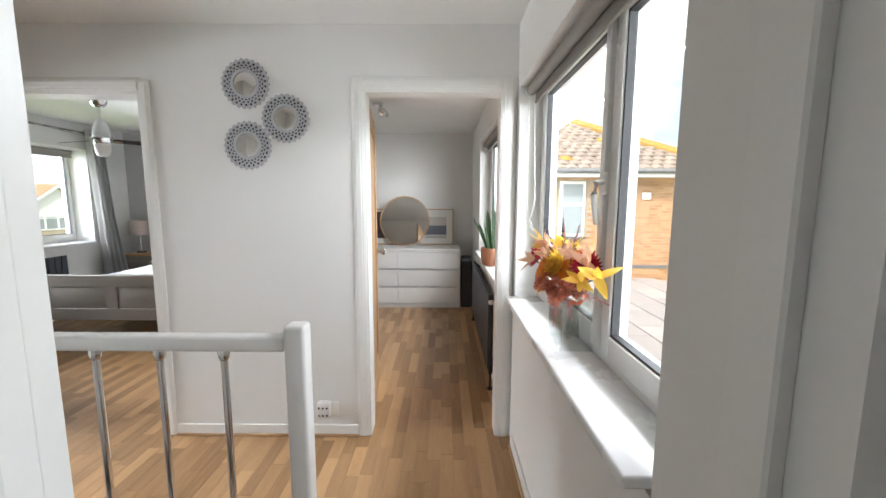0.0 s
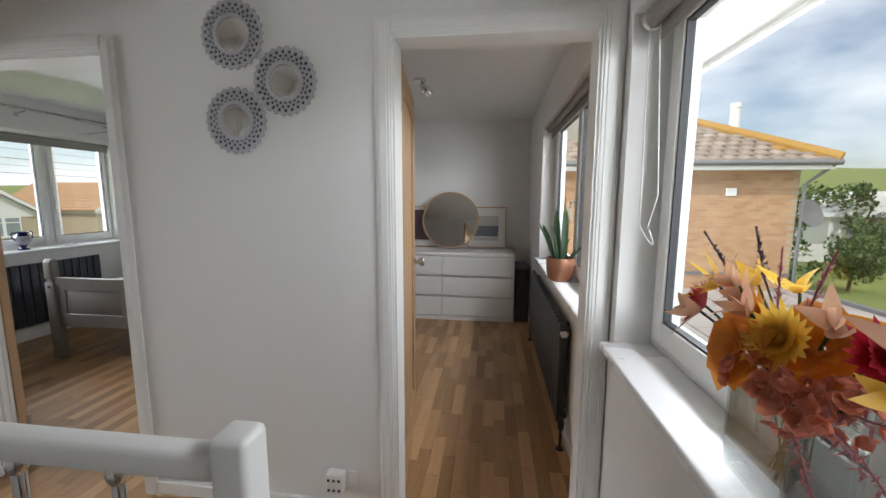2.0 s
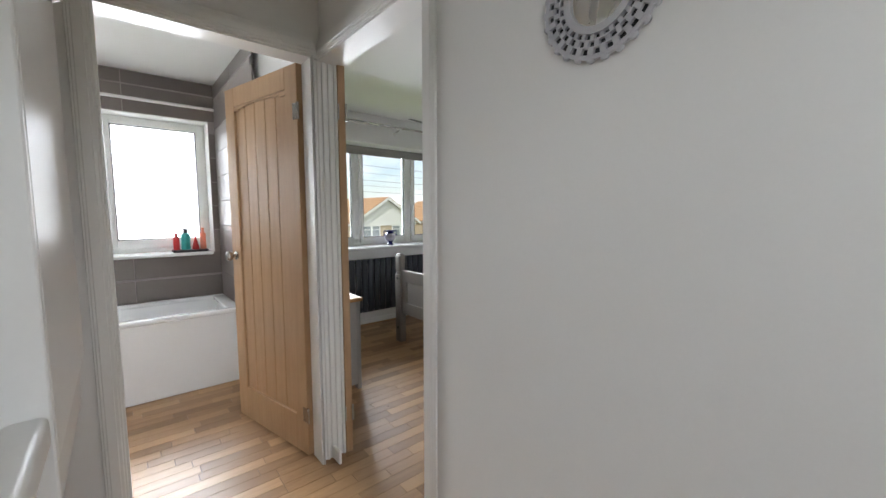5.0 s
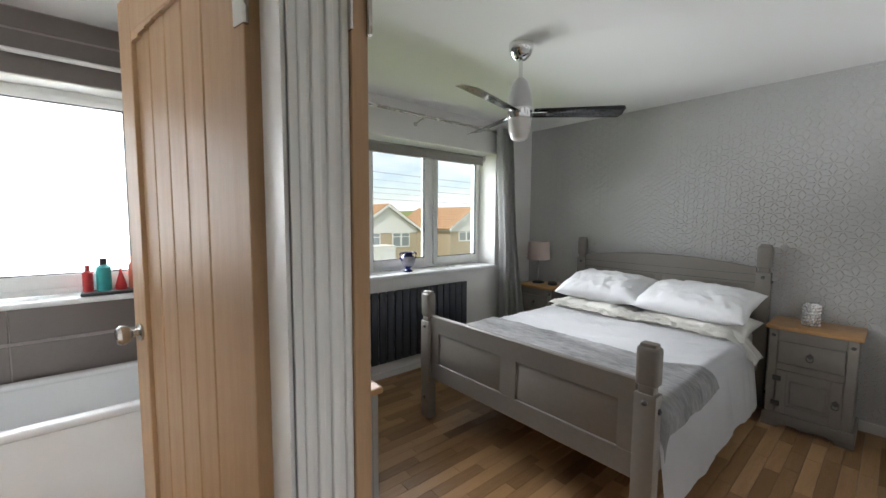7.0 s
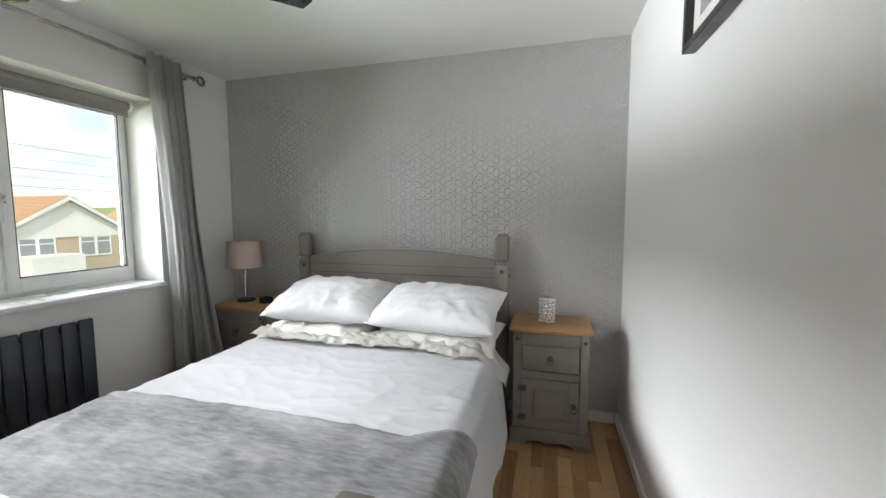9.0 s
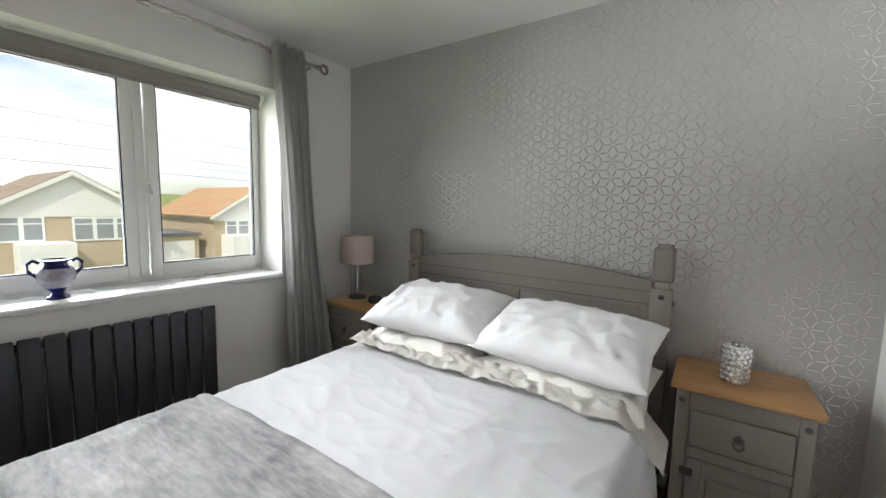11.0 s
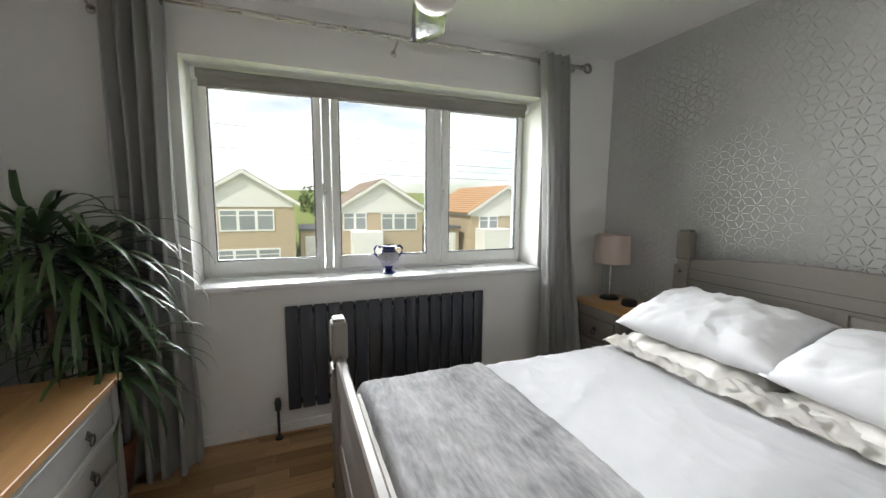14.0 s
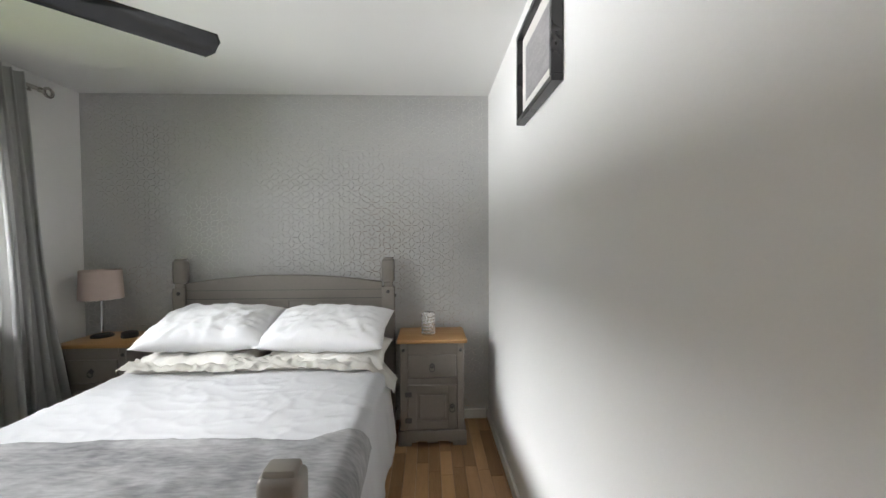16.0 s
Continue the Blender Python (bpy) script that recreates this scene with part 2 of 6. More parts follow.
for nm, c in (("red", (0.55, 0.02, 0.02)), ("teal", (0.03, 0.40, 0.38)), ("orange", (0.88, 0.36, 0.05)), ("yellow", (0.88, 0.58, 0.09)), ("crimson", (0.42, 0.012, 0.03)),
              ("rust", (0.74, 0.29, 0.19)), ("peach", (0.80, 0.50, 0.33)), ("mauve", (0.48, 0.22, 0.22)), ("stem", (0.07, 0.13, 0.04)), ("dusk", (0.10, 0.07, 0.09))):
    M[nm] = surface(nm + "_tint", c, tuple(v * 0.68 for v in c), 22, 0.5, 0.1, vary="island")
    # thin petals and leaves let light through
    nt = M[nm].node_tree
    tr, mx = nt.nodes.new("ShaderNodeBsdfTranslucent"), nt.nodes.new("ShaderNodeMixShader")
    mx.inputs[0].default_value = 0.45 if nm not in ("red", "teal") else 0.0
    tr.inputs[0].default_value = (*c, 1)
    nt.links.new(nt.nodes["Principled BSDF"].outputs[0], mx.inputs[1])
    nt.links.new(tr.outputs[0], mx.inputs[2])
    nt.links.new(mx.outputs[0], nt.nodes["Material Output"].inputs[0])
# outside
M["brick"] = surface("buff_brick", (0.46, 0.275, 0.145), (0.36, 0.19, 0.095), 2.5, 0.85, 0.3, fine=30, vary="object")
M["brick_j"] = surface("buff_brick_joined", (0.46, 0.275, 0.145), (0.36, 0.19, 0.095), 2.5, 0.85, 0.3, fine=30, vary="island")
M["mortar"] = surface("mortar", (0.40, 0.33, 0.25), (0.34, 0.28, 0.21), 9, 0.95)
M["stonewall"] = surface("buff_stone", (0.54, 0.45, 0.33), (0.42, 0.33, 0.22), 2.5, 0.9, 0.5, stretch=(1, 1, 4), fine=9)
M["rooftile"] = surface("lichened_roof_tile", (0.26, 0.20, 0.16), (0.36, 0.28, 0.22), 1.3, 0.9, 0.3, vary="island")
M["lichen"] = surface("orange_lichen", (0.50, 0.25, 0.03), (0.36, 0.20, 0.05), 6, 0.95, 0.4, vary="island")
M["terracotta"] = surface("terracotta_roof", (0.50, 0.30, 0.16), (0.40, 0.24, 0.13), 1.0, 0.9, 0.3, stretch=(1, 1, 5))
M["render"] = surface("white_render", (0.78, 0.77, 0.74), (0.72, 0.71, 0.68), 2, 0.85)
M["slab"] = surface("pinkish_roof_slab", (0.40, 0.35, 0.32), (0.33, 0.29, 0.27), 2.0, 0.9, 0.3, fine=25, vary="object")
M["grass"] = surface("meadow", (0.15, 0.20, 0.045), (0.23, 0.26, 0.07), 0.25, 0.95, 0.3, fine=4)
M["road"] = surface("pale_asphalt", (0.14, 0.135, 0.13), (0.19, 0.185, 0.175), 0.8, 0.95, 0.3)
M["foliage"] = surface("tree_leaves", (0.045, 0.10, 0.022), (0.10, 0.17, 0.045), 1.0, 0.8, 0.2, vary="island")
M["darkpane"] = surface("far_window_glass", (0.22, 0.25, 0.27), (0.34, 0.36, 0.37), 1, 0.12)
M["gutter"] = surface("grey_gutter", (0.12, 0.12, 0.125), (0.16, 0.16, 0.165), 3, 0.5)

# ---- building helpers ----


def bbox(bm, x0, x1, y0, y1, z0, z1, bev=0.0, seg=2, m=None):
    """Adds a box, with rounded edges where bev is given."""
    mat = Matrix.Translation(((x0 + x1) / 2, (y0 + y1) / 2, (z0 + z1) / 2)) @ Matrix.Diagonal((x1 - x0, y1 - y0, z1 - z0, 1))
    if m is not None:
        mat = m @ mat
    r = bmesh.ops.create_cube(bm, size=1, matrix=mat)
    if bev:
        es = {e for v in r["verts"] for e in v.link_edges}
        bmesh.ops.bevel(bm, geom=list(es), offset=bev, segments=seg, affect="EDGES", profile=0.5)
    return bm


def box(x0, x1, y0, y1, z0, z1, bev=0.0, seg=2, m=None):
    return bbox(bmesh.new(), x0, x1, y0, y1, z0, z1, bev, seg, m)


def lathe(profile, at=(0, 0, 0), n=24, m=None, bm=None):
    """Turns a profile of (radius, height) pairs round the upright axis."""
    bm = bm or bmesh.new()
    m = m if m is not None else Matrix.Translation(at)
    rings = []
    for r, z in profile:
        if r < 1e-5:
            rings.append([bm.verts.new(m @ Vector((0, 0, z)))])
        else:
            rings.append([bm.verts.new(m @ Vector((r * math.cos(2 * math.pi * i / n), r * math.sin(2 * math.pi * i / n), z))) for i in range(n)])
    for a, b in zip(rings, rings[1:]):
        for i in range(n):
            j = (i + 1) % n
            if len(a) == 1 and len(b) == 1:
                continue
            if len(a) == 1:
                bm.faces.new((a[0], b[j], b[i]))
            elif len(b) == 1:
                bm.faces.new((a[i], a[j], b[0]))
            else:
                bm.faces.new((a[i], a[j], b[j], b[i]))
    bmesh.ops.recalc_face_normals(bm, faces=bm.faces)
    return bm


def rod(a, b, r, n=12, bm=None):
    """A round bar from a to b."""
    a, b = Vector(a), Vector(b)
    d = b - a
    m = Matrix.Translation(a) @ d.to_track_quat("Z", "Y").to_matrix().to_4x4()
    return lathe([(0, 0), (r, 0), (r, d.length), (0, d.length)], n=n, m=m, bm=bm)


def tube(points, r, n=8, bm=None):
    """A bent bar through points."""
    bm = bm or bmesh.new()
    pts = [Vector(p) for p in points]
    rings = []
    for i, p in enumerate(pts):
        d = (pts[min(i + 1, len(pts) - 1)] - pts[max(i - 1, 0)]).normalized()
        q = d.to_track_quat("Z", "Y")
        rr = r[i] if isinstance(r, (list, tuple)) else r
        rings.append([bm.verts.new(p + q @ Vector((rr * math.cos(2 * math.pi * k / n), rr * math.sin(2 * math.pi * k / n), 0))) for k in range(n)])
    for a, b in zip(rings, rings[1:]):
        for k in range(n):
            bm.faces.new((a[k], a[(k + 1) % n], b[(k + 1) % n], b[k]))
    bm.faces.new(rings[0][::-1])
    bm.faces.new(rings[-1])
    return bm


def sheet(fn, nu, nv, thick=0.0):
    """A surface from a function of u and v in 0 to 1; thick gives it a back."""
    bm = bmesh.new()
    g = [[bm.verts.new(fn(i / nu, j / nv)) for j in range(nv + 1)] for i in range(nu + 1)]
    for i in range(nu):
        for j in range(nv):
            bm.faces.new((g[i][j], g[i + 1][j], g[i + 1][j + 1], g[i][j + 1]))
    if thick:
        bmesh.ops.solidify(bm, geom=bm.faces[:], thickness=thick)
    bmesh.ops.recalc_face_normals(bm, faces=bm.faces)
    return bm


def finish(name, bm, material, smooth=30):
    me = bpy.data.meshes.new(name)
    bm.to_mesh(me)
    bm.free()
    me.materials.append(M[material] if isinstance(material, str) else material)
    if smooth:
        me.shade_smooth()
        me.set_sharp_from_angle(angle=radians(smooth))
    return me


def thing(name, at, label, category, group=""):
    e = new(name)
    e.location = at
    e.empty_display_size = 0.05
    return tagged(e, label, category, group)


WORLD = {}


def part(name, bm, material, parent, label="", smooth=30):
    """One mesh object under a thing or a part; its mesh is written in world places."""
    ob = new(name, finish(name, bm, material, smooth))
    base = WORLD.get(parent.name, None)
    if base is None:
        base = Matrix.Translation(parent.location) @ parent.rotation_euler.to_matrix().to_4x4()
    ob.parent = parent
    ob.matrix_parent_inverse = base.inverted()
    WORLD[ob.name] = Matrix.Identity(4)
    if label:
        ob["label"] = label
    return ob


def solo(name, bm, material, label, category, group="", smooth=30):
    return tagged(new(name, finish(name, bm, material, smooth)), label, category, group)


def structure(name, bm, material, label="", smooth=0):
    ob = new(name, finish(name, bm, material, smooth))
    WORLD[ob.name] = Matrix.Identity(4)
    return tagged(ob, label, kind="structure")

# ---- the large structure ----
H = 2.31
BX0, BX1, BY0, BY1 = -4.44, -1.62, 2.205, 5.517     # bedroom
EX = 0.41                                          # inner face of the east wall
MY = 2.19                                          # landing face of the wall with the mirrors


def walls(name, boxes, material="wall", label=""):
    bm = bmesh.new()
    for b in boxes:
        bbox(bm, *b)
    return structure(name, bm, material, label)


walls("wall_mirrors", [(-1.62, -0.424, MY, 2.30, 0, H), (-2.452, -1.62, MY, 2.30, 1.965, H), (-0.424, 0.335, MY, 2.30, 1.977, H), (0.335, EX, MY, 2.30, 0, H)])
walls("wall_bath_north", [(-4.44, -3.4, 2.12, BY0, 0, H), (-3.4, -2.52, 2.165, BY0, 0, H), (-2.52, -2.452, 2.175, 2.30, 0, H)])
walls("wall_bath_door", [(-2.52, -2.452, 2.155, 2.175, 0, H), (-2.452, -2.42, 2.155, 2.19, 1.955, H), (-2.52, -2.42, 1.40, 2.155, 1.965, H), (-2.52, -2.42, -1.6, 1.40, 0, H)])
walls("wall_between", [(-1.62, -1.52, 2.30, BY1, 0, H)])
walls("wall_headboard", [(-4.44, -1.62, BY1, BY1 + 0.12, 0, H)], "grey", "grey wallpapered bedroom wall with silver foil lines")
walls("wall_room_north", [(-1.62, EX, 5.52, 5.64, 0, H)])
walls("wall_room_west_end", [(-1.62, -1.52, BY1, 5.64, 0, H)])
# west outer wall with the bedroom and bathroom windows
walls("wall_west", [(-4.80, BX0, -1.7, 0.55, 0, H), (-4.80, BX0, 0.55, 2.06, 0, 0.90), (-4.80, BX0, 0.55, 2.06, 2.0, H), (-4.80, BX0, 2.06, 2.87, 0, H),
                    (-4.80, BX0, 2.87, 4.93, 0, 0.845), (-4.80, BX0, 2.87, 4.93, 2.003, H), (-4.80, BX0, 4.93, 5.64, 0, H)])
# east outer wall: landing and room windows, plus an added unseen one for light
walls("wall_east", [(EX, 0.615, -1.7, -1.25, 0, H), (EX, 0.615, -1.25, -0.25, 0, 0.87), (EX, 0.615, -1.25, -0.25, 2.0, H), (EX, 0.615, -0.25, 0.70, 0, H), (EX, 0.615, 0.70, 2.13, 0, 0.83), (EX, 0.615, 0.70, 2.13, 1.985, H), (EX, 0.615, 2.13, 2.46, 0, H),
                    (EX, 0.615, 2.46, 4.39, 0, 0.80), (EX, 0.615, 2.46, 4.39, 2.02, H), (EX, 0.615, 4.39, 5.64, 0, H)])
# doorway that the walk starts in, and the room behind it
walls("wall_landing_south", [(-2.42, -0.368, 0.27, 0.38, -2.6, H), (-0.368, 0.30, 0.27, 0.38, 2.0, H), (0.30, EX, 0.27, 0.38, 0, H)])
walls("wall_back_room", [(-1.8, EX, -1.7, -1.58, 0, H), (-1.8, -1.7, -1.58, 0.27, 0, H)])
walls("wall_bath_south", [(-4.44, -2.52, -0.1, 0.0, 0, H)])
structure("ceiling", box(-4.80, 0.68, -1.7, 5.64, H, H + 0.12), "ceil")
sub = bmesh.new()
for b in ((-4.44, EX, 1.18, 5.52), (-0.48, EX, -1.58, 1.18), (-1.7, -0.48, -1.58, 0.38), (-4.44, -2.42, -0.1, 1.18)):
    bbox(sub, b[0], b[1], b[2], b[3], -0.2, -0.012)
floor = structure("floor", sub, "sub", "oak strip floor laid in staggered short strips")
walls("wall_stairwell", [(-2.5, -2.42, 0.38, 1.18, -2.6, 0.0), (-2.42, -0.48, 1.18, 1.26, -2.6, -0.2), (-0.48, -0.42, 0.38, 1.18, -2.6, -0.2)])
structure("floor_lower", box(-2.5, -0.42, 0.27, 1.26, -2.7, -2.6), "strip_j")


def skirting(boxes):
    bm = bmesh.new()
    for b in boxes:
        bbox(bm, *b, 0.0, 0.068, 0.005, 2)
    return bm


structure("baseboard_landing", skirting([(-1.565, -0.49, 2.175, MY), (EX - 0.014, EX, 0.38, 2.10), (-2.42, -2.406, 1.2, 1.335)]), "trim")
structure("baseboard_bedroom", skirting([(BX1 - 0.015, BX1, 2.36, BY1), (-4.425, -1.64, BY1 - 0.015, BY1), (BX0, BX0 + 0.015, 2.27, BY1), (-4.425, -2.36, BY0, BY0 + 0.015)]), "trim")
structure("baseboard_room", skirting([(EX - 0.015, EX, 2.30, 5.52), (-1.5, EX - 0.015, 5.505, 5.52), (-1.52, -1.505, 2.3, 5.505)]), "trim")
oakb = bmesh.new()
for b in ((-1.565, -0.49, 2.163, 2.175), (EX - 0.026, EX - 0.014, 0.38, 2.08), (BX0 + 0.015, BX0 + 0.028, 2.3, BY1 - 0.03)):
    bbox(oakb, *b, 0.0, 0.016, 0.004, 1)
structure("trim_oak_bead", oakb, "oak")


def architrave(name, axis, c, a0, a1, top, w0, w1, side, lining):
    """Moulded door surround on a wall face at c, round the opening a0 to a1; side: which way it stands proud."""
    bm = bmesh.new()
    steps = ((0.0, 1.0, 0.011), (0.12, 0.88, 0.0145), (0.30, 0.74, 0.017))
    for f0, f1, d in steps:
        for lo, hi, z0, z1 in ((a0 - w0 * f1, a0 - w0 * f0 + 0.004, 0, top + w1 * f1), (a1 + w1 * f0 - 0.004, a1 + w1 * f1, 0, top + w1 * f1),
                               (a0, a1, top + 0.07 * f0 - 0.004, top + 0.07 * f1)):
            q = sorted((c, c + side * d))
            if axis == "y":
                bbox(bm, lo, hi, q[0], q[1], z0, z1, 0.003, 1)
            else:
                bbox(bm, q[0], q[1], lo, hi, z0, z1, 0.003, 1)
    # lining with a stop bead
    l0, l1 = sorted((c - side * lining, c + side * 0.004))
    mid = (l0 + l1) / 2
    for lo, hi, z0, z1 in ((a0 - 0.002, a0 + 0.012, 0, top), (a1 - 0.012, a1 + 0.002, 0, top), (a0 + 0.012, a1 - 0.012, top - 0.012, top + 0.002)):
        if axis == "y":
            bbox(bm, lo, hi, l0, l1, z0, z1)
        else:
            bbox(bm, l0, l1, lo, hi, z0, z1)
    return structure(name, bm, "trim")


architrave("trim_room_door", "y", MY, -0.424, 0.33, 1.977, 0.064, 0.072, -1, 0.115)
architrave("trim_bedroom_door", "y", MY, -2.454, -1.625, 1.965, 0.0, 0.058, -1, 0.115)
architrave("trim_bath_door", "x", -2.42, 1.40, 2.155, 1.965, 0.062, 0.0, 1, 0.105)
ribs = bmesh.new()
for y in (2.178, 2.203, 2.232, 2.262, 2.288):
    bbox(ribs, -2.4525, -2.432, y, y + 0.016, 0, 1.953, 0.004, 2)
bbox(ribs, -2.466, -2.438, 2.158, 2.192, 0, 1.954, 0.004, 2)
structure("trim_corner_ribs", ribs, "trim")
architrave("trim_start_door", "y", 0.38, -0.368, 0.30, 2.0, 0.07, 0.07, 1, 0.115)


stops = box(0.272, 0.290, 0.312, 0.346, 0, 1.986, 0.003, 1)
bbox(stops, -0.358, -0.340, 0.312, 0.346, 0, 1.986, 0.003, 1)
structure("trim_start_stops", stops, "trim")


def door_leaf(name, hinge, angle, width, label, parent_h=1.955, flip=1):
    """Oak cottage door: stiles, rails and tongued boards, with hinges and a knob on each face."""
    m = Matrix.Translation(hinge) @ Matrix.Rotation(radians(angle), 4, "Z")
    d = thing(name, hinge, label, "door")
    t = 0.035
    fr = bmesh.new()
    for a, b, z0, z1 in ((0, 0.10, 0, parent_h), (width - 0.10, width, 0, parent_h), (0.10, width - 0.10, 0, 0.20), (0.10, width - 0.10, parent_h - 0.11, parent_h)):
        bbox(fr, a, b, 0, t, z0 + 0.005, z1, 0.002, 1, m)
    # shallow arch to the top rail
    for i in range(10):
        u = (i + 0.5) / 10
        a = 0.10 + (width - 0.2) * i / 10
        hgt = 0.022 * (2 * u - 1) ** 2
        bbox(fr, a, a + (width - 0.2) / 10, 0.0015, t - 0.0015, parent_h - 0.112 - hgt, parent_h - 0.108, 0, 1, m)
    part("door_frame", fr, "oak", d)
    nb = 5
    bw = (width - 0.2) / nb
    for i in range(nb):
        bb = box(0.10 + i * bw + 0.0012, 0.10 + (i + 1) * bw - 0.0012, 0.011, t - 0.011, 0.2, parent_h - 0.10, 0.004, 1, m)
        part("board", bb, "oak", d)
    for z in (0.22, parent_h - 0.22):
        hb = box(-0.008, 0.034, -0.003, 0.001, z - 0.038, z + 0.038, 0, 1, m)
        bbox(hb, -0.008, 0.034, t - 0.001, t + 0.003, z - 0.038, z + 0.038, 0, 1, m)
        rod(m @ Vector((-0.006, t * (0 if flip < 0 else 1), z - 0.04)), m @ Vector((-0.006, t * (0 if flip < 0 else 1), z + 0.04)), 0.006, 10, hb)
        part("hinge", hb, "steel", d, "satin nickel hinge")
    for s in (1, -1):
        k = m @ Matrix.Translation((width - 0.055, t if s > 0 else 0, 1.0)) @ Matrix.Rotation(radians(-90 * s), 4, "X")
        part("knob", lathe([(0.0, 0), (0.026, 0), (0.026, 0.006), (0.011, 0.010), (0.010, 0.022), (0.021, 0.030), (0.028, 0.042), (0.028, 0.052), (0.020, 0.060), (0, 0.062)], n=20, m=k), "steel", d, "satin nickel door knob")
    return d


door_leaf("door_bedroom", (-2.42, 2.312, 0), 175, 0.61, "oak cottage door standing wide open into the bedroom", flip=-1)
door_leaf("door_bathroom", (-2.535, 2.150, 0), 193, 0.72, "oak cottage door standing open into the bathroom")
door_leaf("door_room", (-0.418, 2.312, 0), 97, 0.735, "oak cottage door standing open into the dressing room")

# ---- windows ----


def window(name, side, x, y0, y1, z0, z1, lights, depth=0.07, handles=(), frosted=False, label=""):
    """A white plastic window in a wall that faces along x. side: +1 when the room lies towards +x. lights: pane spans along y."""
    w = structure(name, bmesh.new(), "upvc", label)
    xi, xo = x, x - side * depth
    a, b = sorted((xi, xo))
    f = 0.042
    fr = bmesh.new()
    bbox(fr, a, b, y0, y1, z1 - f, z1, 0.006, 2)
    bbox(fr, a, b, y0, y1, z0, z0 + f, 0.006, 2)
    edges = [y0] + [(p[1] + q[0]) / 2 for p, q in zip(lights, lights[1:])] + [y1]
    for i, e in enumerate(edges):
        lo, hi = (e, e + f) if i == 0 else (e - f, e) if i == len(edges) - 1 else (e - f * 0.55, e + f * 0.55)
        bbox(fr, a + 0.001, b - 0.001, lo, hi, z0 + f - 0.004, z1 - f + 0.004, 0.006, 2)
    part("window_frame", fr, "upvc", w)
    for (p0, p1), e0, e1 in zip(lights, edges, edges[1:]):
        sa, sb = sorted((xi + side * 0.012, xo + side * 0.02))
        s = bmesh.new()
        q0, q1 = e0 + f * 0.7, e1 - f * 0.7
        r0, r1 = z0 + f * 0.8, z1 - f * 0.8
        gz0, gz1 = z0 + 0.105, z1 - 0.045 - 0.02
        for u in ((q0, p0, r0, r1), (p1, q1, r0, r1), (p0, p1, r0, gz0), (p0, p1, gz1, r1)):
            bbox(s, sa, sb, *u, 0.004, 2)
        part("sash", s, "upvc", w)
        g = bmesh.new()
        ga, gb = sorted((xi + side * 0.004, xi - side * 0.02))
        for u in ((p0 - 0.001, p0 + 0.007, gz0, gz1), (p1 - 0.007, p1 + 0.001, gz0, gz1), (p0, p1, gz0 - 0.001, gz0 + 0.007), (p0, p1, gz1 - 0.007, gz1 + 0.001)):
            bbox(g, ga, gb, *u)
        part("gasket", g, "rubber", w)
        xm = (ga + gb) / 2
        pane = part("pane", box(xm - 0.003, xm + 0.003, p0 + 0.002, p1 - 0.002, gz0 + 0.002, gz1 - 0.002), "frost" if frosted else "glass", w)
        pane.visible_shadow = False
    for hy, hz in handles:
        hx = xi + side * 0.012
        hb = box(min(hx, hx + side * 0.012), max(hx, hx + side * 0.012), hy - 0.015, hy + 0.015, hz + 0.02, hz + 0.09, 0.005, 2)
        tube([(hx + side * 0.01, hy, hz + 0.06), (hx + side * 0.035, hy, hz + 0.055), (hx + side * 0.04, hy, hz + 0.02), (hx + side * 0.032, hy, hz - 0.05), (hx + side * 0.03, hy, hz - 0.075)], [0.011, 0.012, 0.011, 0.009, 0.006], 10, hb)
        part("handle", hb, "upvc", w)
    return w


window("window_1", -1, 0.535, 0.70, 2.13, 0.868, 1.985, [(0.80, 1.185), (1.315, 2.035)], handles=[(1.25, 1.39)], label="white plastic landing window with two lights")
window("window_2", -1, 0.535, 2.46, 4.39, 0.835, 2.02, [(2.56, 3.36), (3.47, 4.24)], handles=[(3.42, 1.3)], label="white plastic dressing room window with two lights")
window("window_3", 1, -4.685, 2.87, 4.955, 0.86, 1.985, [(2.94, 3.482), (3.627, 4.195), (4.353, 4.888)], handles=[(3.535, 1.33), (4.30, 1.33)], label="white plastic bedroom window with three lights")
window("window_4", 1, -4.60, 0.55, 2.06, 0.93, 2.0, [(0.62, 1.30), (1.43, 1.99)], frosted=True, label="frosted bathroom window with condensation")

# never in view: added so that sky light reaches the start door's jamb
window("window_5", -1, 0.535, -1.25, -0.25, 0.87, 2.0, [(-1.15, -0.35)], label="unseen white plastic window added to light the room where the walk starts")


def sill(name, x0, x1, y0, y1, z):
    return structure(name, box(x0, x1, y0, y1, z - 0.028, z, 0.008, 3), "sill", smooth=30)


sill("window_sill_landing", 0.355, 0.60, 0.705, 2.128, 0.868)
sill("window_sill_room", 0.365, 0.60, 2.47, 4.385, 0.835)
sill("window_sill_bedroom", -4.74, -4.405, 2.875, 4.925, 0.872)
sill("window_sill_bath", -4.66, -4.425, 0.555, 2.055, 0.925)


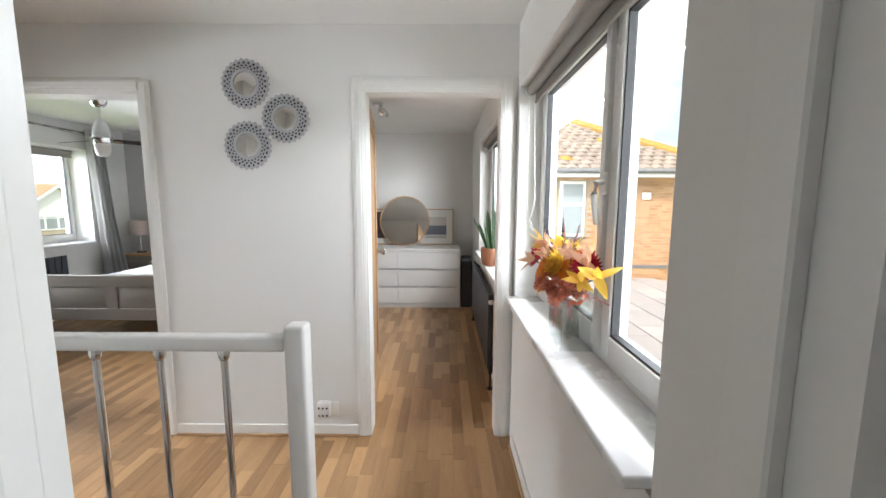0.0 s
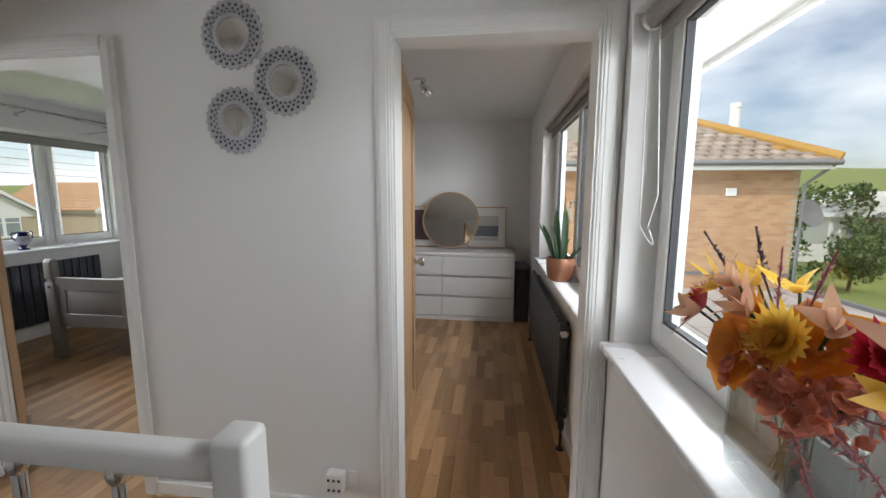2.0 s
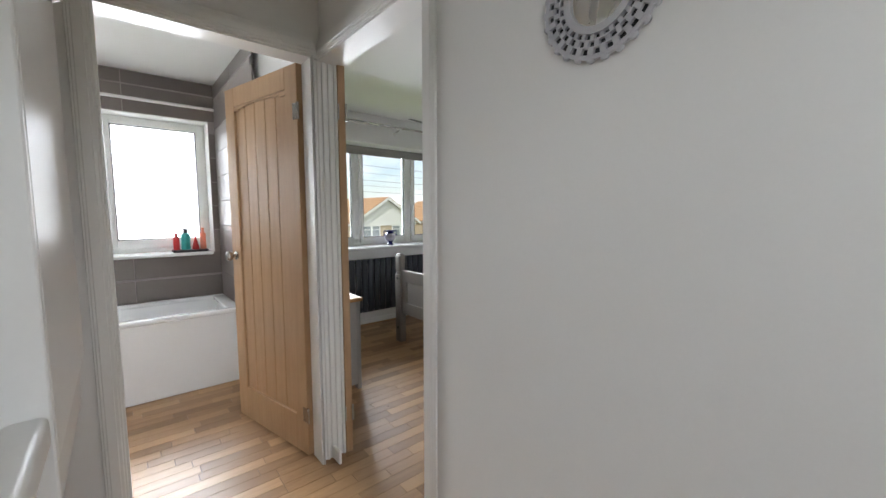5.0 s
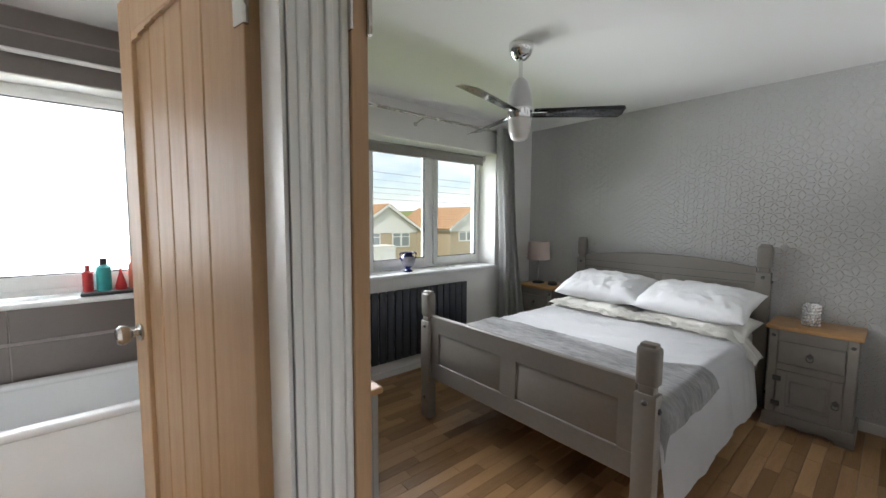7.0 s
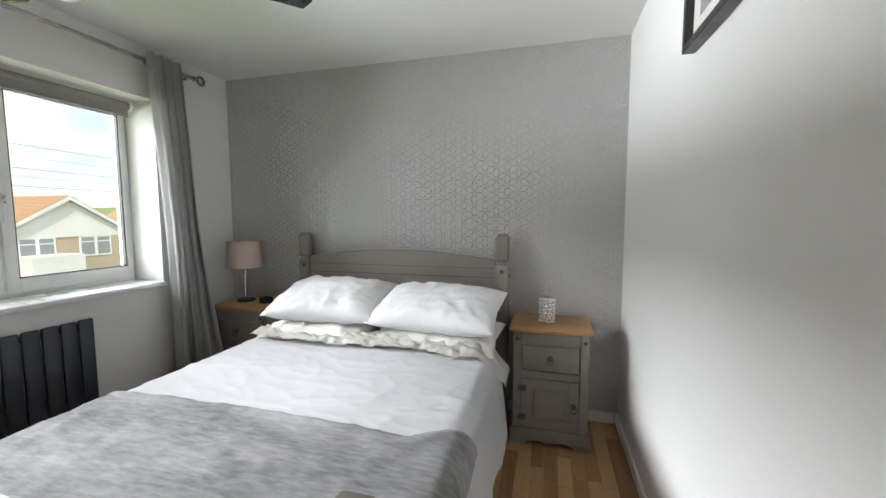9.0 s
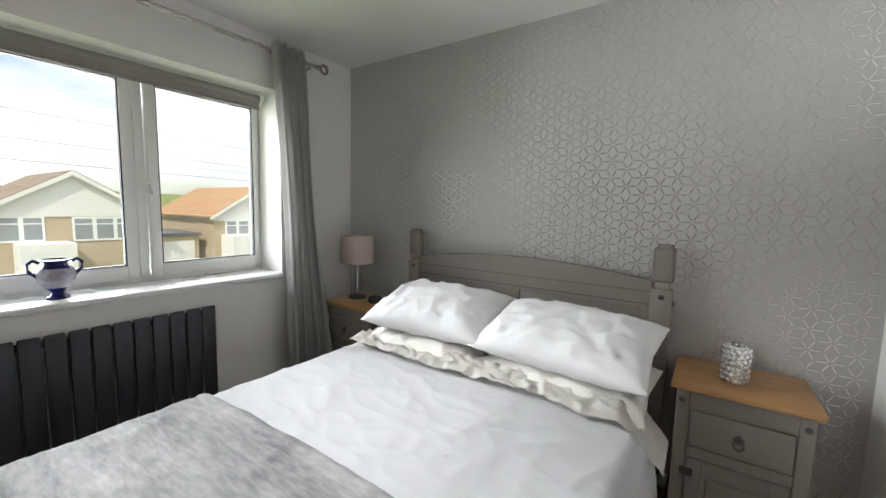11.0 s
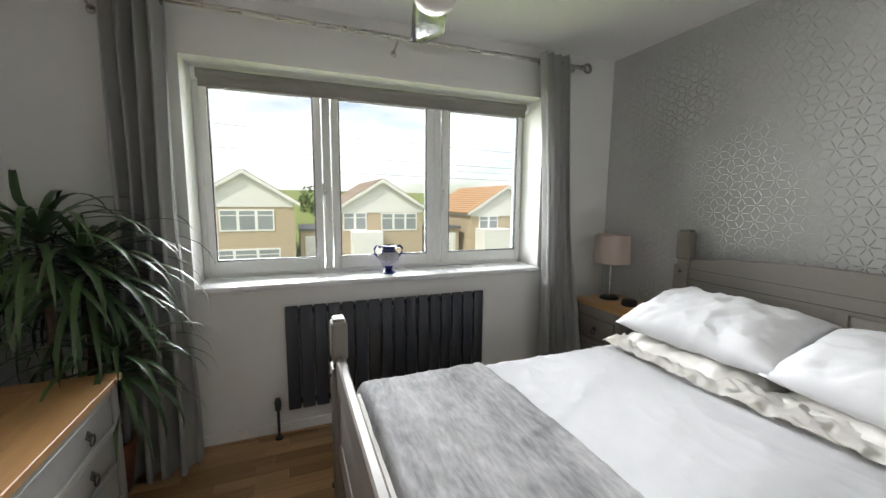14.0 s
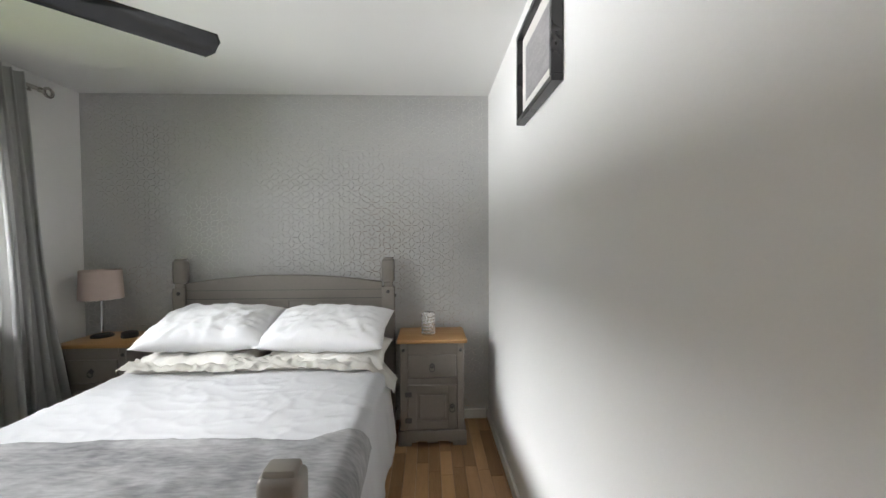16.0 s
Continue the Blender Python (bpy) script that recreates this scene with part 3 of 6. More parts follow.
def roller_blind(name, x, y0, y1, z, r, label, cord=None, drop=0.05, cloth="blind"):
    b = thing(name, (x, (y0 + y1) / 2, z), label, "blind")
    part("roller", rod((x, y0 + 0.02, z), (x, y1 - 0.02, z), r, 20), cloth, b)
    for y in (y0, y1 - 0.02):
        bk = lathe([(0, 0), (r + 0.006, 0), (r + 0.006, 0.018), (0, 0.018)], n=20, m=Matrix.Translation((x, y + 0.019, z)) @ Matrix.Rotation(radians(90), 4, "X"))
        part("bracket", bk, "upvc", b)
    part("cloth", box(x - 0.001 + r * 0.8, x + 0.001 + r * 0.8, y0 + 0.03, y1 - 0.03, z - r - drop, z, 0), cloth, b)
    part("bottom_bar", box(x + r * 0.8 - 0.006, x + r * 0.8 + 0.006, y0 + 0.03, y1 - 0.03, z - r - drop - 0.014, z - r - drop + 0.002, 0.003, 1), cloth, b)
    if cord is not None:
        pts = [(x - 0.01, cord, z)] + [(x - 0.012, cord - 0.004 * i, z - 0.08 * i) for i in range(1, 8)] + \
              [(x - 0.012 + 0.03 * math.sin(a) , cord - 0.065 + 0.035 * math.cos(a), z - 0.66 - 0.06 * math.sin(a)) for a in [i * math.pi / 8 for i in range(9)]] + \
              [(x + 0.012, cord - 0.1 + 0.012 * i, z - 0.56 + 0.08 * i) for i in range(0, 8)]
        part("cord", tube(pts, 0.0022, 6), "upvc", b, "white beaded pull cord")
    return b


roller_blind("roller_blind", 0.462, 0.73, 2.12, 1.955, 0.026, "rolled-up grey roller blind with a beaded cord at the landing window", 2.105, 0.03)
roller_blind("roller_blind", 0.462, 2.48, 4.37, 1.985, 0.026, "rolled-up pale roller blind at the dressing room window", None, 0.03)
roller_blind("roller_blind", -4.60, 2.89, 4.91, 1.965, 0.026, "rolled-up taupe roller blind at the bedroom window", None, 0.03)

# ---- landing ----


def banister():
    b = thing("banister", (-0.50, 1.30, 0), "white painted banister with chrome balusters round the stairwell", "banister")
    part("newel_post", box(-0.518, -0.446, 1.262, 1.335, -0.012, 0.974, 0.014, 3), "trim", b)
    part("handrail", box(-1.50, -0.518, 1.273, 1.327, 0.879, 0.934, 0.012, 3), "trim", b)
    part("base_rail", box(-1.50, -0.518, 1.276, 1.324, -0.012, 0.03, 0.006, 2), "trim", b)
    for i in range(4):
        x = -0.738 - 0.222 * i
        bb = lathe([(0.012, 0.03), (0.012, 0.843), (0.017, 0.851), (0.02, 0.868), (0.017, 0.881)], (x, 1.30, 0), 14)
        part("baluster", bb, "chrome", b, "chrome baluster")


banister()


def stair_cupboard():
    c = thing("stair_cupboard", (-1.96, 0.8, 0.62), "white painted cupboard boxed in over the stairs", "cupboard")
    part("body", box(-2.419, -1.52, 0.381, 1.30, 0.62, H - 0.001), "wall", c)
    part("side_panel", box(-1.521, -1.50, 0.40, 1.33, 0.60, H - 0.002, 0.003, 1), "trim", c)
    d = part("door", box(-2.33, -1.60, 1.30, 1.322, 0.80, 2.2, 0.004, 1), "trim", c)
    part("knob", lathe([(0, 0), (0.018, 0), (0.010, 0.008), (0.010, 0.02), (0.022, 0.03), (0.026, 0.042), (0.020, 0.054), (0, 0.058)], n=18, m=Matrix.Translation((-1.655, 1.322, 1.66)) @ Matrix.Rotation(radians(-90), 4, "X")), "steel", d, "satin nickel knob")


stair_cupboard()


def wall_mirror(x, z):
    w = thing("wall_mirror", (x, MY - 0.004, z), "round convex wall mirror in a pierced grey-white rim", "mirror", "cluster of round wall mirrors")
    m = Matrix.Translation((x, MY - 0.002, z)) @ Matrix.Rotation(radians(90), 4, "X")
    rim = bmesh.new()
    # pierced rim: concentric bands and radial ribs leave three rings of holes
    for r0, r1, d in ((0.062, 0.076, 0.016), (0.086, 0.0885, 0.013), (0.0995, 0.102, 0.012), (0.1145, 0.123, 0.011)):
        lathe([(r0, 0.002), (r0, d), (r1, d - 0.001), (r1, 0.002), (r0, 0.002)], n=72, m=m, bm=rim)
    n = 26
    for ring, (r0, r1) in enumerate(((0.074, 0.088), (0.087, 0.101), (0.10, 0.117))):
        for i in range(n):
            a = 2 * math.pi * (i + 0.5 * (ring % 2)) / n
            wd = (0.0042, 0.0050, 0.0062)[ring]
            bbox(rim, r0, r1, -wd, wd, 0.002, 0.0115, 0, 1, m @ Matrix.Rotation(a, 4, "Z"))
    for i in range(n):
        a = 2 * math.pi * i / n
        lathe([(0, 0.002), (0.009, 0.002), (0.009, 0.008), (0.006, 0.0105), (0, 0.011)], n=10, m=m @ Matrix.Rotation(a, 4, "Z") @ Matrix.Translation((0.1215, 0, 0)), bm=rim)
    part("rim", rim, "lace", w)
    part("backing", lathe([(0, 0.0), (0.117, 0.0), (0.117, 0.003), (0, 0.003)], n=48, m=m), "dull", w)
    part("glass", lathe([(0.064, 0.009), (0.06, 0.0115), (0.045, 0.0128), (0.025, 0.0136), (0, 0.014)], n=48, m=m), "mirror", w)


for x, z in ((-1.049, 2.005), (-0.842, 1.826), (-1.053, 1.684)):
    wall_mirror(x, z)


def socket_plug():
    s = thing("wall_socket", (-0.655, MY, 0.17), "white wall socket with a plug-in air freshener", "socket")
    part("plate", box(-0.685, -0.60, MY - 0.009, MY - 0.001, 0.125, 0.211, 0.003, 2), "upvc", s)
    f = part("air_freshener", box(-0.722, -0.642, MY - 0.055, MY - 0.009, 0.13, 0.225, 0.014, 3), "white", s)
    for i in range(3):
        for z in (0.15, 0.195):
            part("vent", lathe([(0, 0), (0.006, 0), (0.006, 0.002), (0, 0.002)], n=12, m=Matrix.Translation((-0.706 + 0.023 * i, MY - 0.055, z)) @ Matrix.Rotation(radians(90), 4, "X")), "dull", f)


socket_plug()


def petal(bm, m, length, width, curl, thick=0.0012, n=5):
    """One curled petal or leaf along local x."""
    top, rows = None, []
    for i in range(n + 1):
        u = i / n
        w = width * math.sin(math.pi * min(1, 0.12 + 0.88 * u) ** 0.8) * (1 if u < 0.98 else 0.2)
        x, z = length * u * math.cos(curl * u), length * u * math.sin(curl * u)
        rows.append([bm.verts.new(m @ Vector((x, s * w, z + 0.25 * abs(s) * w))) for s in (-0.5, 0, 0.5)])
    for a, b in zip(rows, rows[1:]):
        for k in range(2):
            bm.faces.new((a[k], a[k + 1], b[k + 1], b[k]))


def aim(p, d, roll=0.0):
    """A pose at p whose x axis points along d."""
    return Matrix.Translation(p) @ Vector(d).to_track_quat("X", "Z").to_matrix().to_4x4() @ Matrix.Rotation(roll, 4, "X")


def bouquet():
    cx, cy, z = 0.482, 1.40, 0.868
    v = thing("flower_vase", (cx, cy, z), "square glass vase of orange, yellow and red silk flowers", "vase")
    w = 0.062
    part("glass_vase", box(cx - w, cx + w, cy - w - 0.02, cy - w - 0.013, z + 0.001, z + 0.215, 0.002, 1), "clear", v)
    ob = part("glass_wall", box(cx - w, cx + w, cy + w + 0.013, cy + w + 0.02, z + 0.001, z + 0.215, 0.002, 1), "clear", v)
    for s in (-1, 1):
        part("glass_wall", box(min(cx + s * w, cx + s * (w - 0.007)), max(cx + s * w, cx + s * (w - 0.007)), cy - w - 0.013, cy + w + 0.013, z + 0.001, z + 0.215, 0.002, 1), "clear", v)
    part("glass_base", box(cx - w + 0.007, cx + w - 0.007, cy - w - 0.013, cy + w + 0.013, z + 0.001, z + 0.022, 0.003, 1), "clear", v)
    for o in v.children:
        o.visible_shadow = False
    rnd = random.Random(4)
    hub = Vector((cx, cy, z + 0.20))
    heads = [("yellow", "gerbera", (-0.075, -0.06, 0.10)), ("orange", "rose", (-0.10, -0.005, 0.06)), ("crimson", "gerbera", (-0.09, 0.13, 0.10)), ("crimson", "gerbera", (-0.01, -0.15, 0.11)),
             ("rust", "hydrangea", (-0.105, -0.055, 0.03)), ("rust", "hydrangea", (-0.08, -0.10, 0.015)), ("peach", "lily", (-0.05, 0.06, 0.13)), ("yellow", "lily", (0.02, 0.05, 0.15)),
             ("peach", "lily", (-0.03, -0.20, 0.13)), ("yellow", "lily", (-0.02, -0.26, 0.10)), ("orange", "gerbera", (-0.06, 0.03, 0.10)), ("yellow", "orchid", (-0.01, 0.11, 0.15)),
             ("peach", "lily", (-0.12, 0.09, 0.10)), ("orange", "rose", (-0.02, -0.06, 0.09)), ("rust", "hydrangea", (-0.05, -0.14, 0.03)),
             ("peach", "lily", (-0.10, -0.02, 0.13)), ("yellow", "lily", (-0.09, 0.09, 0.15)), ("peach", "lily", (-0.05, -0.11, 0.14)), ("yellow", "lily", (-0.05, -0.20, 0.08)), ("peach", "lily", (-0.08, 0.05, 0.16))]
    for col, kind, off in heads:
        c = hub + Vector(off)
        d = Vector((off[0] * 1.6 - 0.05, off[1], max(off[2], 0.02) * 0.8)).normalized()
        q = d.to_track_quat("Z", "Y").to_matrix().to_4x4()
        bm = bmesh.new()
        if kind == "gerbera":
            for ring, (ln, el, k) in enumerate(((0.064, 10, 22), (0.052, 28, 18), (0.03, 55, 12))):
                for i in range(k):
                    m = Matrix.Translation(c) @ q @ Matrix.Rotation(2 * math.pi * (i + 0.5 * ring) / k, 4, "Z") @ Matrix.Rotation(radians(-el), 4, "Y")
                    petal(bm, m, ln * rnd.uniform(0.85, 1.1), 0.017, 0.3)
        elif kind == "rose":
            for ring in range(5):
                for i in range(5):
                    m = Matrix.Translation(c) @ q @ Matrix.Rotation(2 * math.pi * (i + 0.4 * ring) / 5, 4, "Z") @ Matrix.Translation((0.004 + 0.005 * ring, 0, 0)) @ Matrix.Rotation(radians(-82 + 13 * ring), 4, "Y")
                    petal(bm, m, 0.034 + 0.007 * ring, 0.045 + 0.006 * ring, -0.5)
        elif kind == "hydrangea":
            for i in range(26):
                dd = Vector((rnd.gauss(0, 1), rnd.gauss(0, 1), rnd.gauss(0.4, 0.8))).normalized()
                for k in range(4):
                    m = Matrix.Translation(c + dd * 0.036) @ dd.to_track_quat("Z", "Y").to_matrix().to_4x4() @ Matrix.Rotation(k * math.pi / 2, 4, "Z") @ Matrix.Rotation(radians(-20), 4, "Y")
                    petal(bm, m, 0.021, 0.022, 0.3, n=3)
        else:
            # a spray of long pointed leaves, each turned its own way
            for i in range(5):
                m = Matrix.Translation(c) @ q @ Matrix.Rotation(2 * math.pi * i / 5 + rnd.uniform(-0.6, 0.6), 4, "Z") @ Matrix.Rotation(radians(-rnd.uniform(20, 80)), 4, "Y")
                petal(bm, m, rnd.uniform(0.05, 0.085), rnd.uniform(0.020, 0.032), rnd.uniform(-0.7, 0.5))
        part(("leaf_spray" if kind in ("lily", "orchid") else kind + "_head"), bm, col, v, "", 60)
    st = bmesh.new()
    for col, kind, off in heads:
        c = hub + Vector(off)
        b0 = Vector((cx + rnd.uniform(-0.03, 0.03), cy + rnd.uniform(-0.04, 0.04), z + 0.03))
        tube([b0, hub + Vector((rnd.uniform(-0.02, 0.02), rnd.uniform(-0.03, 0.03), -0.03)), hub.lerp(c, 0.6), c], 0.0026, 6, st)
    for i in range(8):
        petal(st, aim((cx, cy, z + 0.03), (rnd.uniform(-0.3, 0.3), rnd.uniform(-0.4, 0.4), 1)), 0.12, 0.025, 0.3)
    part("stem_bundle", st, "stem", v)
    fe = bmesh.new()
    for base, tip in (((-0.07, -0.13, 0.02), (-0.10, -0.30, -0.02)), ((-0.05, -0.13, 0.03), (0.0, -0.31, 0.03)), ((-0.09, -0.10, 0.0), (-0.13, -0.22, -0.06)), ((-0.02, -0.02, 0.12), (0.0, -0.04, 0.24)), ((-0.02, 0.04, 0.1), (-0.03, 0.03, 0.235))):
        a, b = hub + Vector(base), hub + Vector(tip)
        tube([a, a.lerp(b, 0.5) + Vector((0, 0, 0.01)), b], 0.0015, 5, fe)
        for i in range(60):
            p = a.lerp(b, i / 60)
            petal(fe, aim(p, Vector((rnd.uniform(-1, 1), rnd.uniform(-1, 1), rnd.uniform(-1, 1))) + (b - a) * 4), 0.026 * (1.15 - i / 60), 0.0045, 0.2, n=2)
    part("feather_grass", fe, "mauve", v)
    la = bmesh.new()
    for base, tip in (((-0.05, 0.10, 0.15), (-0.06, 0.22, 0.245)), ((-0.02, 0.08, 0.17), (0.0, 0.15, 0.26))):
        a, b = hub + Vector(base), hub + Vector(tip)
        tube([hub, a, b], 0.002, 6, la)
        for i in range(46):
            p = a.lerp(b, i / 46)
            petal(la, aim(p, Vector((rnd.uniform(-1, 1), rnd.uniform(-1, 1), rnd.uniform(-1, 1))) + (b - a) * 5), 0.018 * (1.2 - i / 46), 0.007, 0.5, n=2)
    part("dark_sprig", la, "dusk", v)


bouquet()

# ---- dressing room ----


def flat_radiator(name, axis, c, a0, a1, z0, z1, n, side, label, column=False):
    """Designer radiator of upright flat or oval columns on a wall face at c."""
    mid = (a0 + a1) / 2
    at = (c, mid, z0)
    r = thing(name, at, label, "radiator")
    w = (a1 - a0) / n
    d0, d1 = (0.035, 0.055) if not column else (0.03, 0.07)
    for i in range(n):
        lo, hi = sorted((c + side * d0, c + side * d1))
        part("column", box(lo, hi, a0 + i * w + 0.004, a0 + (i + 1) * w - 0.004, z0, z1, 0.007, 2), "anthracite", r)
    for z in (z0 + 0.035, z1 - 0.035):
        part("header_bar", rod((c + side * 0.028, a0 + 0.01, z), (c + side * 0.028, a1 - 0.01, z), 0.016, 14), "anthracite", r)
        for a in (a0 + 0.12, a1 - 0.12):
            part("wall_bracket", rod((c, a, z), (c + side * 0.03, a, z), 0.012, 10), "anthracite", r)
    return r


def valve(parent, x, y, z, zf):
    bm = lathe([(0.0, 0), (0.016, 0), (0.018, 0.05), (0.014, 0.055), (0.014, 0.065), (0, 0.067)], (x, y, z), 14)
    rod((x, y, zf), (x, y, z), 0.008, 10, bm)
    lathe([(0, 0), (0.022, 0), (0.020, 0.012), (0.009, 0.016)], (x, y, zf), 16, bm=bm)
    part("valve", bm, "dull", parent, "black radiator valve and pipe")


rr = flat_radiator("radiator", "x", EX, 2.80, 4.42, 0.135, 0.705, 22, -1, "anthracite column radiator under the dressing room window", True)
valve(rr, EX - 0.05, 2.765, 0.12, 0.0)
part("end_cap", rod((EX - 0.05, 2.80, 0.655), (EX - 0.05, 2.782, 0.655), 0.02, 14), "chrome", rr)
valve(rr, EX - 0.05, 4.45, 0.10, 0.0)


def dresser():
    x0, x1, y0, y1, h = -1.38, 0.222, 4.97, 5.45, 0.778
    d = thing("chest_of_drawers", ((x0 + x1) / 2, y0, 0), "wide plain white chest of six drawers", "drawers")
    part("top", box(x0, x1, y0 - 0.006, y1, h - 0.03, h, 0.003, 1), "white", d)
    for a, b in ((x0, x0 + 0.018), (x1 - 0.018, x1)):
        part("side_panel", box(a, b, y0, y1, 0, h - 0.03, 0.002, 1), "white", d)
    part("back", box(x0 + 0.018, x1 - 0.018, y0 + 0.03, y1, 0.0, h - 0.03), "white", d)
    part("plinth", box(x0 + 0.018, x1 - 0.018, y0 + 0.012, y0 + 0.03, 0, 0.05), "white", d)
    xm = -0.581
    hs = (h - 0.03 - 0.055) / 3
    for a, b in ((x0 + 0.021, xm - 0.003), (xm + 0.003, x1 - 0.021)):
        for i in range(3):
            z = 0.055 + i * hs
            part("drawer_front", box(a, b, y0 - 0.004, y0 + 0.014, z + 0.003, z + hs - 0.014, 0.003, 1), "white", d)


dresser()


def framed(name, x0, x1, y, z0, z1, lean, frame, fw, label, blocks, ymount=0.0):
    """A picture leaning on a wall behind it at y: frame bars, card mount and printed blocks."""
    p = thing(name, ((x0 + x1) / 2, y - lean, z0), label, "picture")
    m = Matrix.Translation(((x0 + x1) / 2, y - lean - 0.004, z0)) @ Matrix.Rotation(-math.atan2(lean, z1 - z0), 4, "X")
    w, hh = (x1 - x0) / 2, z1 - z0
    fr = bmesh.new()
    for a, b, c, d in ((-w, w, 0, fw), (-w, w, hh - fw, hh), (-w, -w + fw, fw, hh - fw), (w - fw, w, fw, hh - fw)):
        bbox(fr, a, b, -0.028, 0, c, d, 0.002, 1, m)
    part("frame", fr, frame, p)
    part("mount", box(-w + fw, w - fw, -0.012, -0.004, fw, hh - fw, 0, 1, m), "mount", p)
    for a, b, c, d, mt in blocks:
        part("print", box(a, b, -0.014, -0.0121, c, d, 0, 1, m), mt, p)
    return p


framed("leaning_picture", -0.33, 0.14, 5.515, 0.778, 1.28, 0.06, "lightwood", 0.014, "abstract print of stacked dark blocks in a light wood frame", [(-0.16, 0.14, 0.14, 0.27, "slate"), (-0.16, 0.14, 0.27, 0.39, "sandp"), (-0.16, 0.14, 0.09, 0.13, "sandp")])
framed("leaning_picture", -1.17, -0.70, 5.515, 0.778, 1.28, 0.06, "lightwood", 0.014, "abstract plum print in a light wood frame", [(-0.2, 0.20, 0.09, 0.46, "plum"), (0.05, 0.16, 0.14, 0.30, "slate")])


def round_mirror():
    x, z, r, y0 = -0.532, 0.778, 0.345, 5.32
    p = thing("round_mirror", (x, y0, z), "large round mirror in a light wood rim leaning back", "mirror")
    m = Matrix.Translation((x, y0, z)) @ Matrix.Rotation(radians(-12), 4, "X") @ Matrix.Translation((0, 0, r)) @ Matrix.Rotation(radians(90), 4, "X")
    part("rim", lathe([(r - 0.014, 0), (r, 0), (r, 0.026), (r - 0.014, 0.026), (r - 0.014, 0)], n=72, m=m), "lightwood", p)
    part("glass", lathe([(0, 0.012), (r - 0.0135, 0.012), (r - 0.0135, 0.006), (0, 0.006)], n=72, m=m), "mirror", p)


round_mirror()


def speaker_box():
    b = thing("storage_box", (0.31, 5.1, 0), "tall black fabric storage box beside the white drawers", "box")
    part("body", box(0.238, 0.385, 5.0, 5.38, 0.0, 0.60, 0.02, 3), "dull", b)
    part("lid", box(0.242, 0.381, 5.004, 5.376, 0.60, 0.64, 0.012, 3), "slate", b, "dark blue folded cloth lid")


speaker_box()


def snake_plant():
    x, y, z = 0.425, 3.36, 0.835
    p = thing("snake_plant", (x, y, z), "snake plant in a brown copper pot on the window sill", "plant")
    part("pot", lathe([(0, 0), (0.062, 0), (0.078, 0.012), (0.090, 0.06), (0.094, 0.13), (0.092, 0.155), (0.086, 0.155), (0.086, 0.135), (0, 0.135)], (x, y, z), 32), "copper", p)
    part("soil", lathe([(0, 0.136), (0.085, 0.136), (0, 0.142)], (x, y, z), 20), "soil", p)
    rnd = random.Random(8)
    for i in range(9):
        a = i * 2.4
        out = 0.03 + 0.02 * (i % 3)
        lean = (0.10, 0.28, 0.62)[i % 3]
        if i == 0:
            lean = 0.03
        d = Vector((math.cos(a) * lean - 0.04, math.sin(a) * lean, 1)).normalized()
        b0 = Vector((x + math.cos(a) * out * 0.8, y + math.sin(a) * out * 0.8, z + 0.12))
        ln = (0.40, 0.30, 0.26)[i % 3] * rnd.uniform(0.85, 1.1)
        bm = bmesh.new()
        tw = rnd.uniform(0, 3)

        def f(u, v, b0=b0, d=d, ln=ln, tw=tw, a=a, lean=lean):
            w = 0.042 * (1 - (1 - min(1, (1 - u) * 3.2)) ** 2) * (0.65 + 0.35 * min(1, u * 3)) * (v - 0.5)
            side = Vector((math.cos(tw + 0.5 * u), math.sin(tw + 0.5 * u), 0))
            bend = Vector((math.cos(a), math.sin(a), 0)) * lean * 0.10 * u * u
            return b0 + d * ln * u + bend + side * w + Vector((-side.y, side.x, 0)) * (0.22 * abs(v - 0.5) * 0.042)
        bm.free()
        part("leaf", sheet(f, 10, 4, 0.003), "sanse", p)


snake_plant()


def spotlight():
    x, y = -0.62, 3.85
    s = thing("ceiling_spotlight", (x, y, H), "chrome ceiling spotlight bar with two heads", "light")
    part("plate", lathe([(0, 0), (0.05, 0), (0.05, -0.022), (0, -0.024)], (x, y, H - 0.001), 24), "chrome", s)
    for dx, dy, dz in ((0.03, -0.06, -0.07), (0.05, 0.06, -0.08)):
        m = Matrix.Translation((x + dx, y + dy * 0.6, H - 0.07)) @ Vector((dx, dy, dz)).to_track_quat("Z", "Y").to_matrix().to_4x4()
        part("spot_head", lathe([(0, -0.03), (0.022, -0.028), (0.026, 0.0), (0.030, 0.045), (0.026, 0.045), (0, 0.03)], n=20, m=m), "chrome", s)
        part("arm", rod((x + dx * 0.4, y + dy * 0.3, H - 0.02), (x + dx, y + dy * 0.6, H - 0.07), 0.005, 8), "chrome", s)


spotlight()
# ---- bedroom ----
PX0, PX1 = -3.735, -2.330        # middle of the bed posts
FY, HY = 3.50, 5.44              # foot and head of the bed


